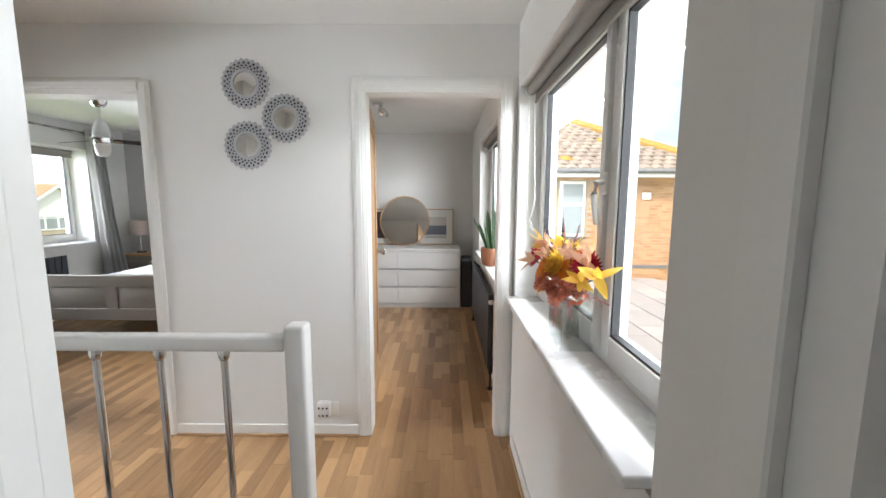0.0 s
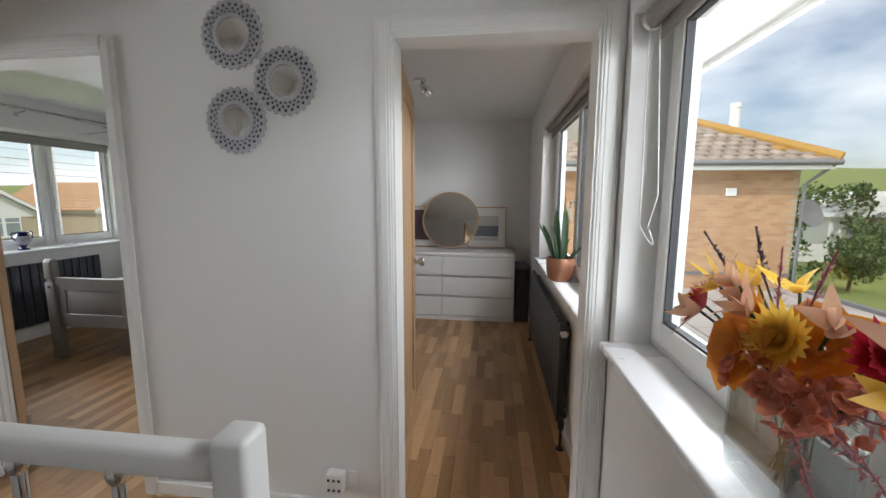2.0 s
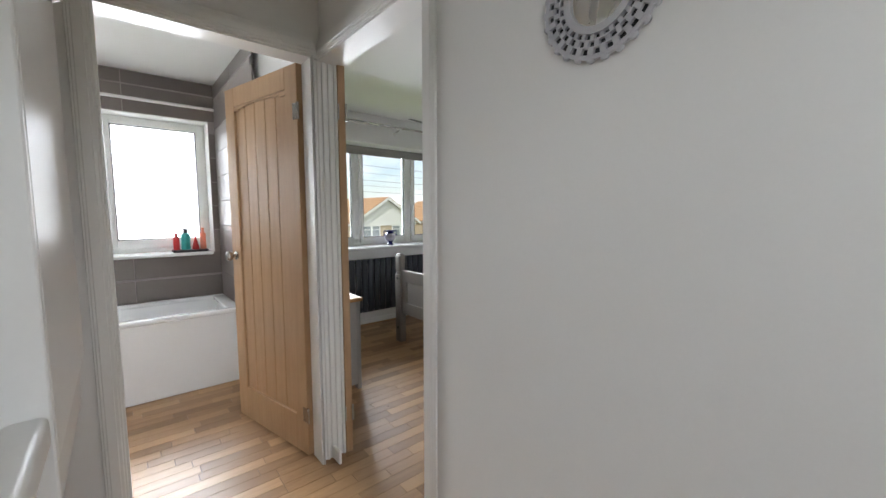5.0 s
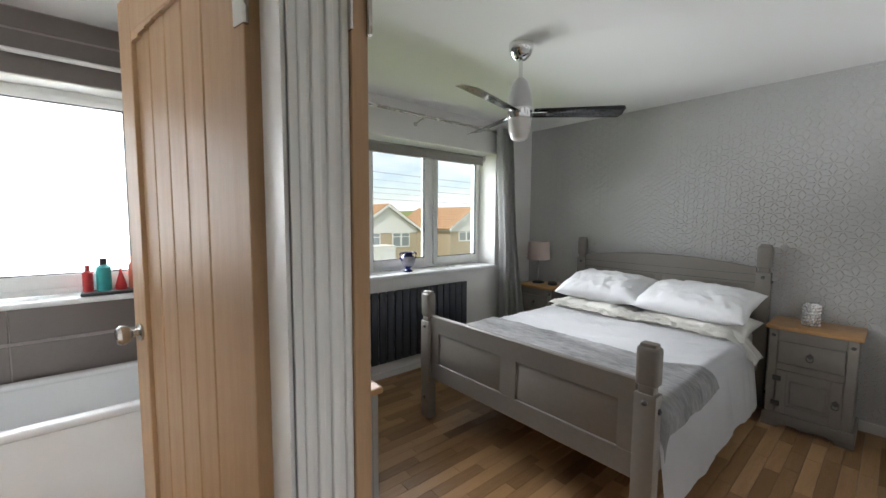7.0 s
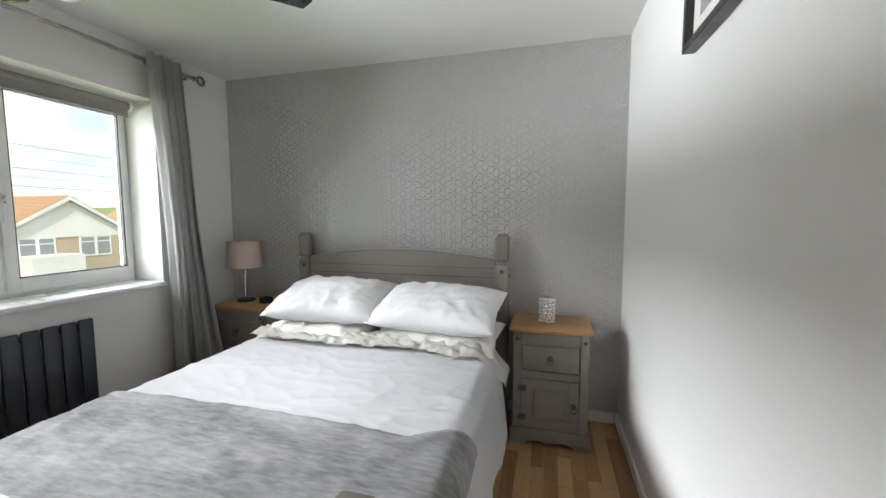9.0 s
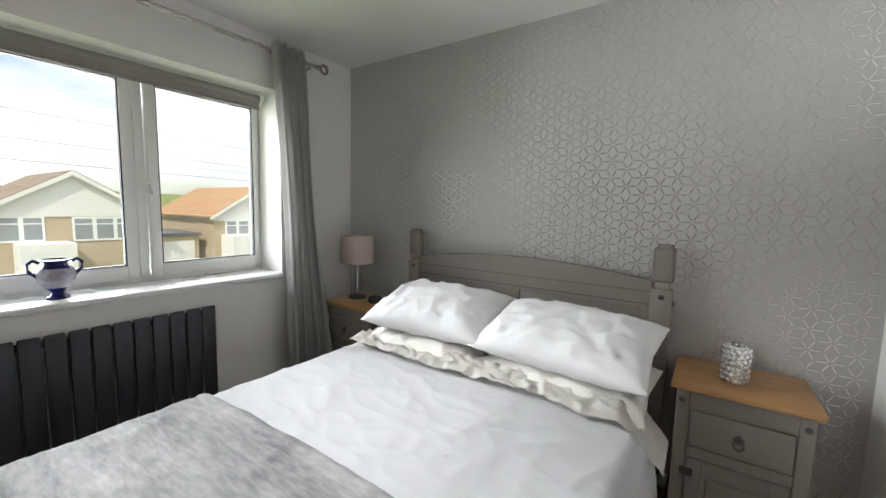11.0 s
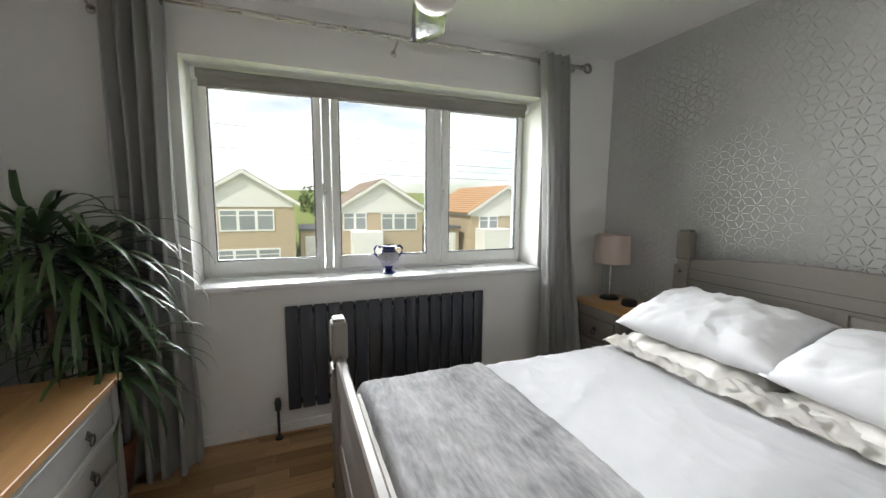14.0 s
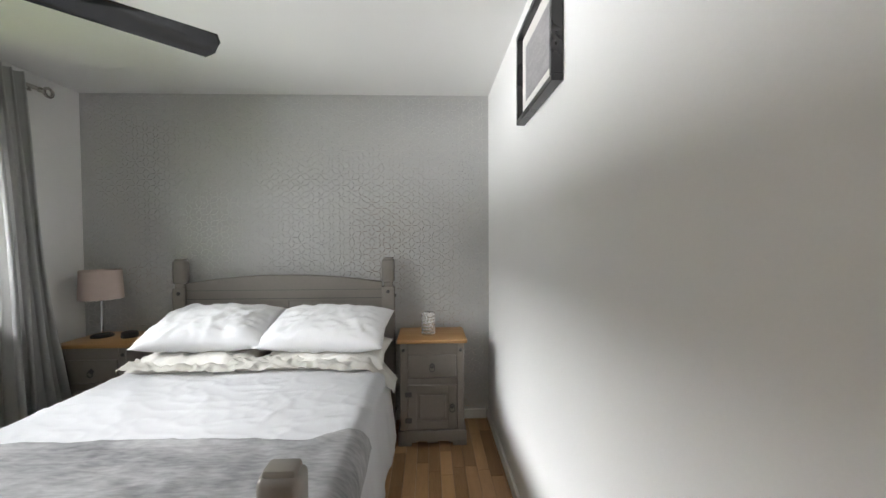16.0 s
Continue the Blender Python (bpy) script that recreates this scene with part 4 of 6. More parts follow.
def bed_post(name, x, y, h, parent):
    bm = bmesh.new()
    w, d = 0.043, 0.032
    bbox(bm, x - w, x + w, y - d, y + d, 0, h - 0.20, 0.006, 2)
    bbox(bm, x - w * 0.72, x + w * 0.72, y - d * 0.8, y + d * 0.8, h - 0.205, h - 0.165, 0.008, 2)
    bbox(bm, x - w, x + w, y - d, y + d, h - 0.172, h - 0.012, 0.016, 3)
    bbox(bm, x - w * 0.75, x + w * 0.75, y - d * 0.75, y + d * 0.75, h - 0.03, h, 0.008, 2)
    p = part(name, bm, "taupe", parent)
    for z in (h - 0.235, 0.14):
        part("bolt", lathe([(0, 0), (0.012, 0), (0.012, 0.004), (0.006, 0.009), (0, 0.01)], n=14, m=Matrix.Translation((x, y - d, z)) @ Matrix.Rotation(radians(90), 4, "X")), "iron", p)
        part("bolt", lathe([(0, 0), (0.012, 0), (0.012, 0.004), (0.006, 0.009), (0, 0.01)], n=14, m=Matrix.Translation((x + w * (1 if x > -3 else -1), y, z - 0.03)) @ Matrix.Rotation(radians(90 if x > -3 else -90), 4, "Y")), "iron", p)


def panel_board(x0, x1, y, z0, z1, pans, parent, name, arch=0.0):
    """A framed board with raised fielded panels."""
    bm = bmesh.new()
    xs = [x0] + [v for p in pans for v in (p[0], p[1])] + [x1]
    pz0, pz1 = pans[0][2], pans[0][3]
    n = 24
    rows = []
    for i in range(n + 1):
        u = i / n
        x = x0 + (x1 - x0) * u
        zt = z1 + arch * (1 - (2 * u - 1) ** 2)
        rows.append([bm.verts.new((x, yy, zz)) for yy, zz in ((y - 0.016, pz1), (y - 0.016, zt - 0.006), (y - 0.010, zt), (y + 0.010, zt), (y + 0.016, zt - 0.006), (y + 0.016, pz1))])
    for a, b in zip(rows, rows[1:]):
        for k in range(6):
            bm.faces.new((a[k], b[k], b[(k + 1) % 6], a[(k + 1) % 6]))
    bm.faces.new(rows[0][::-1])
    bm.faces.new(rows[-1])
    bmesh.ops.recalc_face_normals(bm, faces=bm.faces)
    bbox(bm, x0, x1, y - 0.016, y + 0.016, z0, pz0, 0.003, 1)
    for a, b in zip(xs[0::2], xs[1::2]):
        bbox(bm, a, b, y - 0.016, y + 0.016, pz0 - 0.001, pz1 + 0.001)
    part(name, bm, "taupe", parent)
    for a, b, c, d in pans:
        q = bmesh.new()
        r0 = [q.verts.new((xx, y - 0.006, zz)) for xx, zz in ((a, c), (b, c), (b, d), (a, d))]
        e = 0.025
        r1 = [q.verts.new((xx, y - 0.0145, zz)) for xx, zz in ((a + e, c + e), (b - e, c + e), (b - e, d - e), (a + e, d - e))]
        for i in range(4):
            q.faces.new((r0[i], r0[(i + 1) % 4], r1[(i + 1) % 4], r1[i]))
        q.faces.new(r1)
        bbox(q, a - 0.003, b + 0.003, y - 0.004, y + 0.006, c - 0.003, d + 0.003)
        part("panel", q, "taupe", parent)


def bed():
    b = thing("bed", (-3.03, 4.45, 0), "grey painted pine double bed with panelled footboard", "bed")
    for x in (PX0, PX1):
        bed_post("foot_post", x, FY, 0.862, b)
        bed_post("head_post", x, HY, 1.172, b)
    a0, a1 = PX0 + 0.043, PX1 - 0.043
    panel_board(a0, a1, FY, 0.285, 0.708, [(-3.61, -3.085, 0.395, 0.60), (-2.98, -2.44, 0.395, 0.60)], b, "footboard")
    panel_board(a0, a1, HY, 0.40, 1.005, [(-3.65, -3.05, 0.62, 0.875), (-3.01, -2.41, 0.62, 0.875)], b, "headboard", 0.052)
    # no cut grooves: thin dark strips put their shade on the headboard face
    part("headboard_groove", box(a0, a1, HY - 0.0175, HY - 0.0155, 0.893, 0.897), "iron", b)
    part("headboard_groove", box(a0, a1, HY - 0.0175, HY - 0.0155, 0.952, 0.955), "iron", b)
    for x in (PX0 + 0.01, PX1 - 0.01):
        part("side_rail", box(x - 0.014, x + 0.014, FY + 0.03, HY - 0.03, 0.27, 0.40, 0.004, 1), "taupe", b)
    sl = bmesh.new()
    for i in range(12):
        y = 3.62 + i * 0.155
        bbox(sl, PX0 + 0.025, PX1 - 0.025, y, y + 0.07, 0.34, 0.36)
    part("slats", sl, "pine", b)


bed()
solo("mattress", box(PX0 + 0.03, PX1 - 0.03, FY + 0.03, HY - 0.02, 0.36, 0.555, 0.04, 4), "cream", "white mattress on the bed slats", "mattress")


def duvet_z(x, y):
    """Height of the duvet's top: soft swell and creases."""
    v = Vector((x * 1.7, y * 1.7, 2.0))
    n1 = noise.noise(v)
    n2 = noise.noise(Vector((x * 9 + y * 5, y * 4 - x * 3, 5.0)))
    ridge = (1 - abs(noise.noise(Vector((x * 3.2 + y * 2.2, y * 5.2 - x * 1.6, 9.0))))) ** 6
    n3 = (1 - abs(noise.noise(Vector((x * 7.5 - y * 5.0, y * 11.0 + x * 4.0, 3.0))))) ** 8
    return 0.572 + 0.010 * n1 + 0.0015 * n2 + 0.005 * ridge + 0.0035 * n3


def drape(x0, x1, left, right, lift=0.0, spread=1.0):
    """Maps s in 0 to 1 across the bed to a cloth that falls over both sides."""
    r = 0.075
    wl, wt, wr = left, x1 - x0, right

    def at(s, y):
        d = s * (wl + wt + wr) - wl
        fold = noise.noise(Vector((d * 0.8 * 0 + y * 4.5, 3.3 if d < 0 else 7.7, 0)))
        fine = noise.noise(Vector((y * 13, d * 3, 4.1)))
        if d < 0 or d > wt:
            e = -d if d < 0 else d - wt
            sgn = -1 if d < 0 else 1
            edge = x0 if d < 0 else x1
            ang = min(e / r, math.pi / 2)
            px = r * math.sin(ang)
            pz = r * (1 - math.cos(ang))
            down = max(0, e - r * math.pi / 2)
            return Vector((edge + sgn * (px + lift + down * 0.12 * spread + (0.022 * fold + 0.006 * fine) * min(1, e * 4)), y, duvet_z(edge, y) - pz - down * 0.985 + lift * math.cos(ang)))
        return Vector((x0 + d, y, duvet_z(x0 + d, y) + lift))
    return at


def duvet():
    y0, y1 = FY + 0.045, 5.06
    fn = drape(PX0 + 0.055, PX1 - 0.055 + 0.02, 0.20, 0.46)

    def f(u, v):
        y = y0 + (y1 - y0) * v
        p = fn(u, y)
        if v < 0.06:
            p.z -= 0.10 * (1 - v / 0.06) ** 2
        if v > 0.985:
            p.z -= 0.02
        return p
    d = solo("duvet", sheet(f, 150, 150, -0.02), "linen", "white cotton duvet with creases hanging over the bed sides", "duvet", smooth=80)
    return d


duvet()


def throw():
    y0, y1 = FY + 0.05, 4.10
    fn = drape(PX0 + 0.055, PX1 - 0.055 + 0.02, 0.12, 0.15, 0.012)

    def f(u, v):
        y = y0 + (y1 - y0) * v + 0.05 * math.sin(u * 2.6 + 0.5) * v + 0.16 * max(0, u - 0.84) / 0.16 * v
        p = fn(u, min(y, 5.0))
        p.z += 0.004 * noise.noise(Vector((p.x * 14, p.y * 14, 1)))
        if v < 0.08:
            p.z -= 0.10 * (1 - v / 0.08) ** 2
        if v > 0.93:
            p.z += 0.008 * math.sin((v - 0.93) / 0.07 * math.pi)
        return p
    return solo("bed_throw", sheet(f, 90, 44, -0.010), "throw", "grey crushed plush throw laid across the foot of the bed", "blanket", smooth=80)


throw()


def pillow(cx, cy, cz, w, d, h, rz, tilt, seed, material, label):
    def surf(sgn):
        def f(u, v):
            a, b = 2 * u - 1, 2 * v - 1
            k = max(0.0, (1 - abs(a) ** 2.6) * (1 - abs(b) ** 2.6))
            pull = 1 - 0.07 * (1 - abs(a)) * abs(b) ** 3
            z = sgn * h * 0.5 * k ** 0.48
            crease = noise.noise(Vector((a * 4.6 + seed, b * 3.6, sgn * 2.0)))
            radial = noise.noise(Vector((math.atan2(b, a) * 7 + seed, (a * a + b * b) * 0.8, 1.0))) * (a * a + b * b) * 0.5
            z += (0.013 * crease + 0.036 * radial + 0.012 * (1 - abs(noise.noise(Vector((a * 3.0 + b * 4.0 + seed, b * 2.0 - a * 5.0, 8.0))))) ** 5) * min(1, k * 2.0)
            return Vector((a * w / 2 * (1 - 0.06 * (1 - abs(b)) * abs(a) ** 3), b * d / 2 * pull, z))
        return f
    bm = sheet(surf(1), 44, 30)
    b2 = sheet(surf(-1), 44, 30)
    me = bpy.data.meshes.new("tmp")
    b2.to_mesh(me)
    b2.free()
    bm.from_mesh(me)
    bpy.data.meshes.remove(me)
    bmesh.ops.remove_doubles(bm, verts=bm.verts, dist=0.0006)
    bmesh.ops.recalc_face_normals(bm, faces=bm.faces)
    bmesh.ops.transform(bm, verts=bm.verts, matrix=pose(cx, cy, cz, tilt, 0, rz))
    return solo("pillow", bm, material, label, "pillow", "pillows on the bed", smooth=80)


pillow(-3.36, 5.12, 0.606, 0.70, 0.46, 0.14, 1, 7, 11.0, "cream", "cream cotton pillow lying under another")
pillow(-2.66, 5.12, 0.602, 0.72, 0.46, 0.14, -2, 7, 17.0, "cream", "cream cotton pillow lying under another")
pillow(-3.355, 5.15, 0.765, 0.72, 0.46, 0.18, 3, 17, 3.0, "linen", "plump white cotton pillow against the headboard")
pillow(-2.665, 5.14, 0.755, 0.74, 0.46, 0.18, -4, 17, 7.0, "linen", "plump white cotton pillow against the headboard")


def cream_fold():
    def f(u, v):
        x = PX0 + 0.03 + (PX1 - PX0 - 0.0) * u
        s = v * 0.24
        y = 4.84 + s
        over = max(0, u - 0.93) / 0.07
        z = 0.593 + 0.022 * math.sin(math.pi * v) ** 0.7 + 0.012 * noise.noise(Vector((x * 7, y * 10, 2))) + 0.011 * noise.noise(Vector((x * 24 + y * 9, y * 30, 2))) + 0.012 * (1 - abs(noise.noise(Vector((x * 12, y * 22 + x * 6, 7))))) ** 4
        z += duvet_z(x, y) - 0.572
        return Vector((x + 0.06 * over, y + (0.05 * noise.noise(Vector((x * 5, 1, 1))) + 0.02 * noise.noise(Vector((x * 15, 2, 1)))) * (1 - v), z - 0.15 * over ** 1.5))
    return solo("folded_sheet", sheet(f, 150, 26, -0.006), "cream", "cream sheet turned back in soft folds over the duvet", "sheet", smooth=80)


cream_fold()


def under_bed_box():
    b = thing("storage_box", (-2.75, 4.7, 0), "dark lidded storage box pushed under the bed", "box")
    part("body", box(-3.1, -2.42, 4.45, 4.95, 0.0, 0.17, 0.015, 2), "dull", b)
    part("lid", box(-3.11, -2.41, 4.44, 4.96, 0.17, 0.195, 0.008, 2), "dull", b)


under_bed_box()


def drop_handle(parent, x, y, z, nrm=-1):
    bp = box(x - 0.014, x + 0.014, min(y, y + nrm * 0.004), max(y, y + nrm * 0.004), z - 0.014, z + 0.014, 0.002, 1, Matrix.Translation((x, y, z)) @ Matrix.Rotation(radians(45), 4, "Y") @ Matrix.Translation((-x, -y, -z)))
    pts = [(x + 0.016 * math.sin(t), y + nrm * 0.012, z - 0.016 + 0.018 * math.cos(t)) for t in [i * 2 * math.pi / 14 for i in range(15)]]
    tube(pts, 0.0032, 6, bp)
    rod((x, y, z), (x, y + nrm * 0.014, z), 0.006, 8, bp)
    return part("handle", bp, "iron", parent, "dark iron ring handle")


def nightstand(x0, x1, label):
    y0, y1, h = 5.155, 5.50, 0.668
    n = thing("nightstand", ((x0 + x1) / 2, y0, 0), label, "nightstand", "pair of nightstands beside the bed")
    part("top", box(x0 - 0.0, x1 + 0.0, y0 - 0.012, y1, h - 0.024, h, 0.006, 2), "pine", n, "waxed pine top")
    a0, a1 = x0 + 0.02, x1 - 0.02
    body = box(a0, a1, y0 + 0.012, y1 - 0.01, 0.05, h - 0.024)
    bbox(body, a0 - 0.001, a0 + 0.045, y0 + 0.002, y0 + 0.02, 0.05, h - 0.024, 0.003, 1)
    bbox(body, a1 - 0.045, a1 + 0.001, y0 + 0.002, y0 + 0.02, 0.05, h - 0.024, 0.003, 1)
    bbox(body, a0 + 0.045, a1 - 0.045, y0 + 0.002, y0 + 0.02, 0.575, h - 0.024)
    bbox(body, a0 + 0.045, a1 - 0.045, y0 + 0.002, y0 + 0.02, 0.385, 0.425)
    part("body", body, "taupe", n)
    pl = box(x0 + 0.005, x1 - 0.005, y0 - 0.008, y0 + 0.012, 0.03, 0.095, 0.006, 2)
    bbox(pl, x0 + 0.005, x0 + 0.09, y0 - 0.008, y0 + 0.012, 0.0, 0.035)
    bbox(pl, x1 - 0.09, x1 - 0.005, y0 - 0.008, y0 + 0.012, 0.0, 0.035)
    for s in (x0 + 0.005, x1 - 0.02):
        bbox(pl, s, s + 0.015, y0 + 0.012, y1 - 0.01, 0.0, 0.09, 0.004, 1)
    xm = (x0 + x1) / 2
    for i in range(8):
        t = (i + 0.5) / 8
        zz = 0.012 + 0.018 * abs(math.sin(t * math.pi * 2))
        bbox(pl, x0 + 0.085 + (x1 - x0 - 0.17) * i / 8, x0 + 0.085 + (x1 - x0 - 0.17) * (i + 1) / 8, y0 - 0.007, y0 + 0.011, zz, 0.036)
    part("plinth", pl, "taupe", n)
    dr = part("drawer", box(a0 + 0.05, a1 - 0.05, y0 - 0.006, y0 + 0.012, 0.43, 0.572, 0.006, 2), "taupe", n)
    drop_handle(dr, xm, y0 - 0.006, 0.505)
    do = bmesh.new()
    d0, d1 = a0 + 0.05, a1 - 0.05
    for u in ((d0, d0 + 0.05, 0.105, 0.382), (d1 - 0.05, d1, 0.105, 0.382), (d0 + 0.05, d1 - 0.05, 0.105, 0.155), (d0 + 0.05, d1 - 0.05, 0.335, 0.382)):
        bbox(do, u[0], u[1], y0 - 0.005, y0 + 0.012, u[2], u[3], 0.002, 1)
    bbox(do, d0 + 0.062, d1 - 0.062, y0 - 0.002, y0 + 0.012, 0.167, 0.323, 0.008, 1)
    bbox(do, d0 + 0.04, d1 - 0.04, y0 + 0.004, y0 + 0.012, 0.14, 0.35)
    door = part("door", do, "taupe", n)
    drop_handle(door, d1 - 0.025, y0 - 0.006, 0.25)
    for z in (0.16, 0.325):
        part("hinge", box(d0 - 0.02, d0 + 0.022, y0 - 0.010, y0 - 0.003, z - 0.016, z + 0.016, 0.003, 1), "iron", door, "dark iron strap hinge")
    for x in (a0 + 0.02, a1 - 0.02):
        part("stud", lathe([(0, 0), (0.011, 0), (0.008, 0.006), (0, 0.009)], n=12, m=Matrix.Translation((x, y0 + 0.002, 0.60)) @ Matrix.Rotation(radians(90), 4, "X")), "iron", n)
    return n


nightstand(-2.252, -1.812, "grey painted nightstand with a pine top and a panelled door")
nightstand(-4.315, -3.875, "grey painted nightstand with a pine top by the curtain")


def table_lamp():
    x, y, z = -4.19, 5.35, 0.668
    l = thing("table_lamp", (x, y, z), "small table lamp with a pink-beige drum shade", "lamp")
    part("base", lathe([(0, 0), (0.062, 0), (0.062, 0.010), (0.05, 0.018), (0, 0.02)], (x, y, z), 28), "dull", l)
    part("stem", rod((x, y, z + 0.018), (x, y, z + 0.27), 0.007, 12), "chrome", l)
    part("shade", lathe([(0.118, 0.25), (0.110, 0.437), (0.107, 0.437), (0.115, 0.25), (0.118, 0.25)], (x, y, z), 36), "shade", l, smooth=40)
    part("bulb", lathe([(0, 0.27), (0.012, 0.27), (0.02, 0.32), (0.015, 0.345), (0, 0.352)], (x, y, z), 16), "opal", l)


table_lamp()
solo("alarm_clock", lathe([(0, 0), (0.045, 0), (0.048, 0.010), (0.044, 0.034), (0.03, 0.040), (0, 0.041)], (-4.00, 5.33, 0.668), 28), "dull", "small round black alarm puck on the nightstand", "clock")


def tealight_holder():
    x, y, z, r = -2.055, 5.28, 0.668, 0.038
    t = thing("candle_holder", (x, y, z), "faceted silver glass candle holder on the nightstand", "candle holder")
    bm = lathe([(0, 0), (r, 0), (r, 0.15), (r - 0.005, 0.15), (r - 0.005, 0.02), (0, 0.02)], (x, y, z), 28)
    part("glass", bm, "silver", t)
    be = bmesh.new()
    for j in range(7):
        for i in range(12):
            a = 2 * math.pi * (i + 0.5 * (j % 2)) / 12
            m = Matrix.Translation((x + r * math.cos(a), y + r * math.sin(a), z + 0.014 + 0.0205 * j))
            bmesh.ops.create_icosphere(be, subdivisions=1, radius=0.0112, matrix=m)
    tagged(part("bead_cover", be, "silver", t, "", 0), kind="stuff")


tealight_holder()

# foil lines on the wallpaper: hexagons split into three lozenges
foil, foil_flat = bmesh.new(), bmesh.new()
S, T = 0.047, 0.0012


def foil_line(x0, z0, x1, z1):
    dx, dz = x1 - x0, z1 - z0
    ln = math.hypot(dx, dz)
    nx, nz = -dz / ln * T, dx / ln * T
    sx, sz = dx / ln * 0.007, dz / ln * 0.007
    q = [(x0 + sx + nx, z0 + sz + nz), (x0 + sx - nx, z0 + sz - nz), (x1 - sx - nx, z1 - sz - nz), (x1 - sx + nx, z1 - sz + nz)]
    if all(-4.435 < p[0] < -1.63 and 0.08 < p[1] < 2.30 for p in q):
        b = foil_flat if abs(dz) < 1e-4 else foil
        b.faces.new([b.verts.new((p[0], BY1 - 0.0012, p[1])) for p in q])


for i in range(41):
    for j in range(29):
        cx = -4.45 + i * 1.5 * S
        cz = 0.05 + (j + 0.5 * (i % 2)) * math.sqrt(3) * S
        v = [(cx + S * math.cos(k * math.pi / 3), cz + S * math.sin(k * math.pi / 3)) for k in range(6)]
        for k in (0, 1, 2):
            foil_line(*v[k], *v[k + 1])
        for k in (1, 3, 5):
            foil_line(cx, cz, *v[k])
tagged(part("foil_dashes", foil_flat, "foil_hi", bpy.data.objects["wall_headboard"], "bright silver foil dashes", 0), kind="stuff")
tagged(part("foil_pattern", foil, "foil", bpy.data.objects["wall_headboard"], "silver foil geometric lines", 0), kind="stuff")

rb = flat_radiator("radiator", "x", BX0, 3.285, 4.49, 0.155, 0.747, 16, 1, "anthracite flat panel radiator under the bedroom window")
valve(rb, BX0 + 0.05, 3.235, 0.17, 0.0)
valve(rb, BX0 + 0.05, 4.53, 0.14, 0.0)


def curtain_pole():
    x, z = -4.335, 2.19
    p = thing("curtain_pole", (x, 3.8, z), "brushed steel curtain pole with ring finials", "curtain pole")
    part("pole", rod((x, 2.47, z), (x, 5.16, z), 0.012, 16), "steel", p)
    for y, s in ((2.44, -1), (5.19, 1)):
        bm = bmesh.new()
        pts = [(x, y + 0.026 * math.cos(a), z + 0.026 * math.sin(a)) for a in [i * 2 * math.pi / 18 for i in range(19)]]
        tube(pts, 0.009, 8, bm)
        rod((x, y - s * 0.03, z), (x, y - s * 0.055, z), 0.016, 14, bm)
        part("finial", bm, "steel", p)
    for y in (2.56, 3.91, 5.08):
        bm = rod((BX0, y, z - 0.05), (x, y, z - 0.018), 0.006, 8)
        rod((x, y, z - 0.03), (x, y, z - 0.008), 0.007, 8, bm)
        lathe([(0, 0), (0.02, 0), (0.018, 0.006), (0, 0.008)], n=14, m=Matrix.Translation((BX0, y, z - 0.05)) @ Matrix.Rotation(radians(90), 4, "Y"), bm=bm)
        part("bracket", bm, "steel", p)


curtain_pole()


def curtain(y0, y1, b0, b1, waves, seed, label):
    """An eyelet curtain drawn aside, in upright waves. y: span at the pole, b: span at the hem."""
    x = -4.335
    c = thing("curtain", (x, (y0 + y1) / 2, 0.02), label, "curtain", "pair of bedroom curtains")

    def f(u, v):
        z = 2.235 - 2.215 * v
        sp = min(1, v * 1.15)
        pinch = 1 - 0.18 * math.sin(math.pi * min(1, v * 1.1)) ** 2
        c0, c1 = y0 + (b0 - y0) * sp, y1 + (b1 - y1) * sp
        mid = (c0 + c1) / 2
        ph = 2 * math.pi * waves * u
        wob = noise.noise(Vector((u * 3 + seed, v * 2.2, 0.5)))
        amp = 0.048 + 0.03 * v + 0.015 * wob
        yy = mid + (c0 + (c1 - c0) * u - mid) * pinch + 0.022 * math.sin(2 * ph) * (0.4 + v * 0.6) + 0.02 * wob * v
        xx = x + 0.012 + amp * math.sin(ph + 0.7 * wob * v) + 0.05 * v
        return Vector((max(xx, -4.425), yy, z))
    part("cloth", sheet(f, 110, 46, 0.003), "curtain", c, smooth=80)
    for i in range(waves * 2):
        u = (i + 0.5) / (waves * 2)
        yy = y0 + (y1 - y0) * u
        pts = [(x + 0.022 * math.cos(a), yy, 2.19 + 0.022 * math.sin(a)) for a in [k * 2 * math.pi / 14 for k in range(15)]]
        part("eyelet", tube(pts, 0.005, 6), "steel", c)


curtain(2.62, 2.86, 2.60, 2.88, 4, 1.0, "grey velvet eyelet curtain drawn to the plant side")
curtain(4.81, 5.04, 4.86, 5.17, 4, 5.0, "pale grey velvet eyelet curtain drawn to the lamp side")


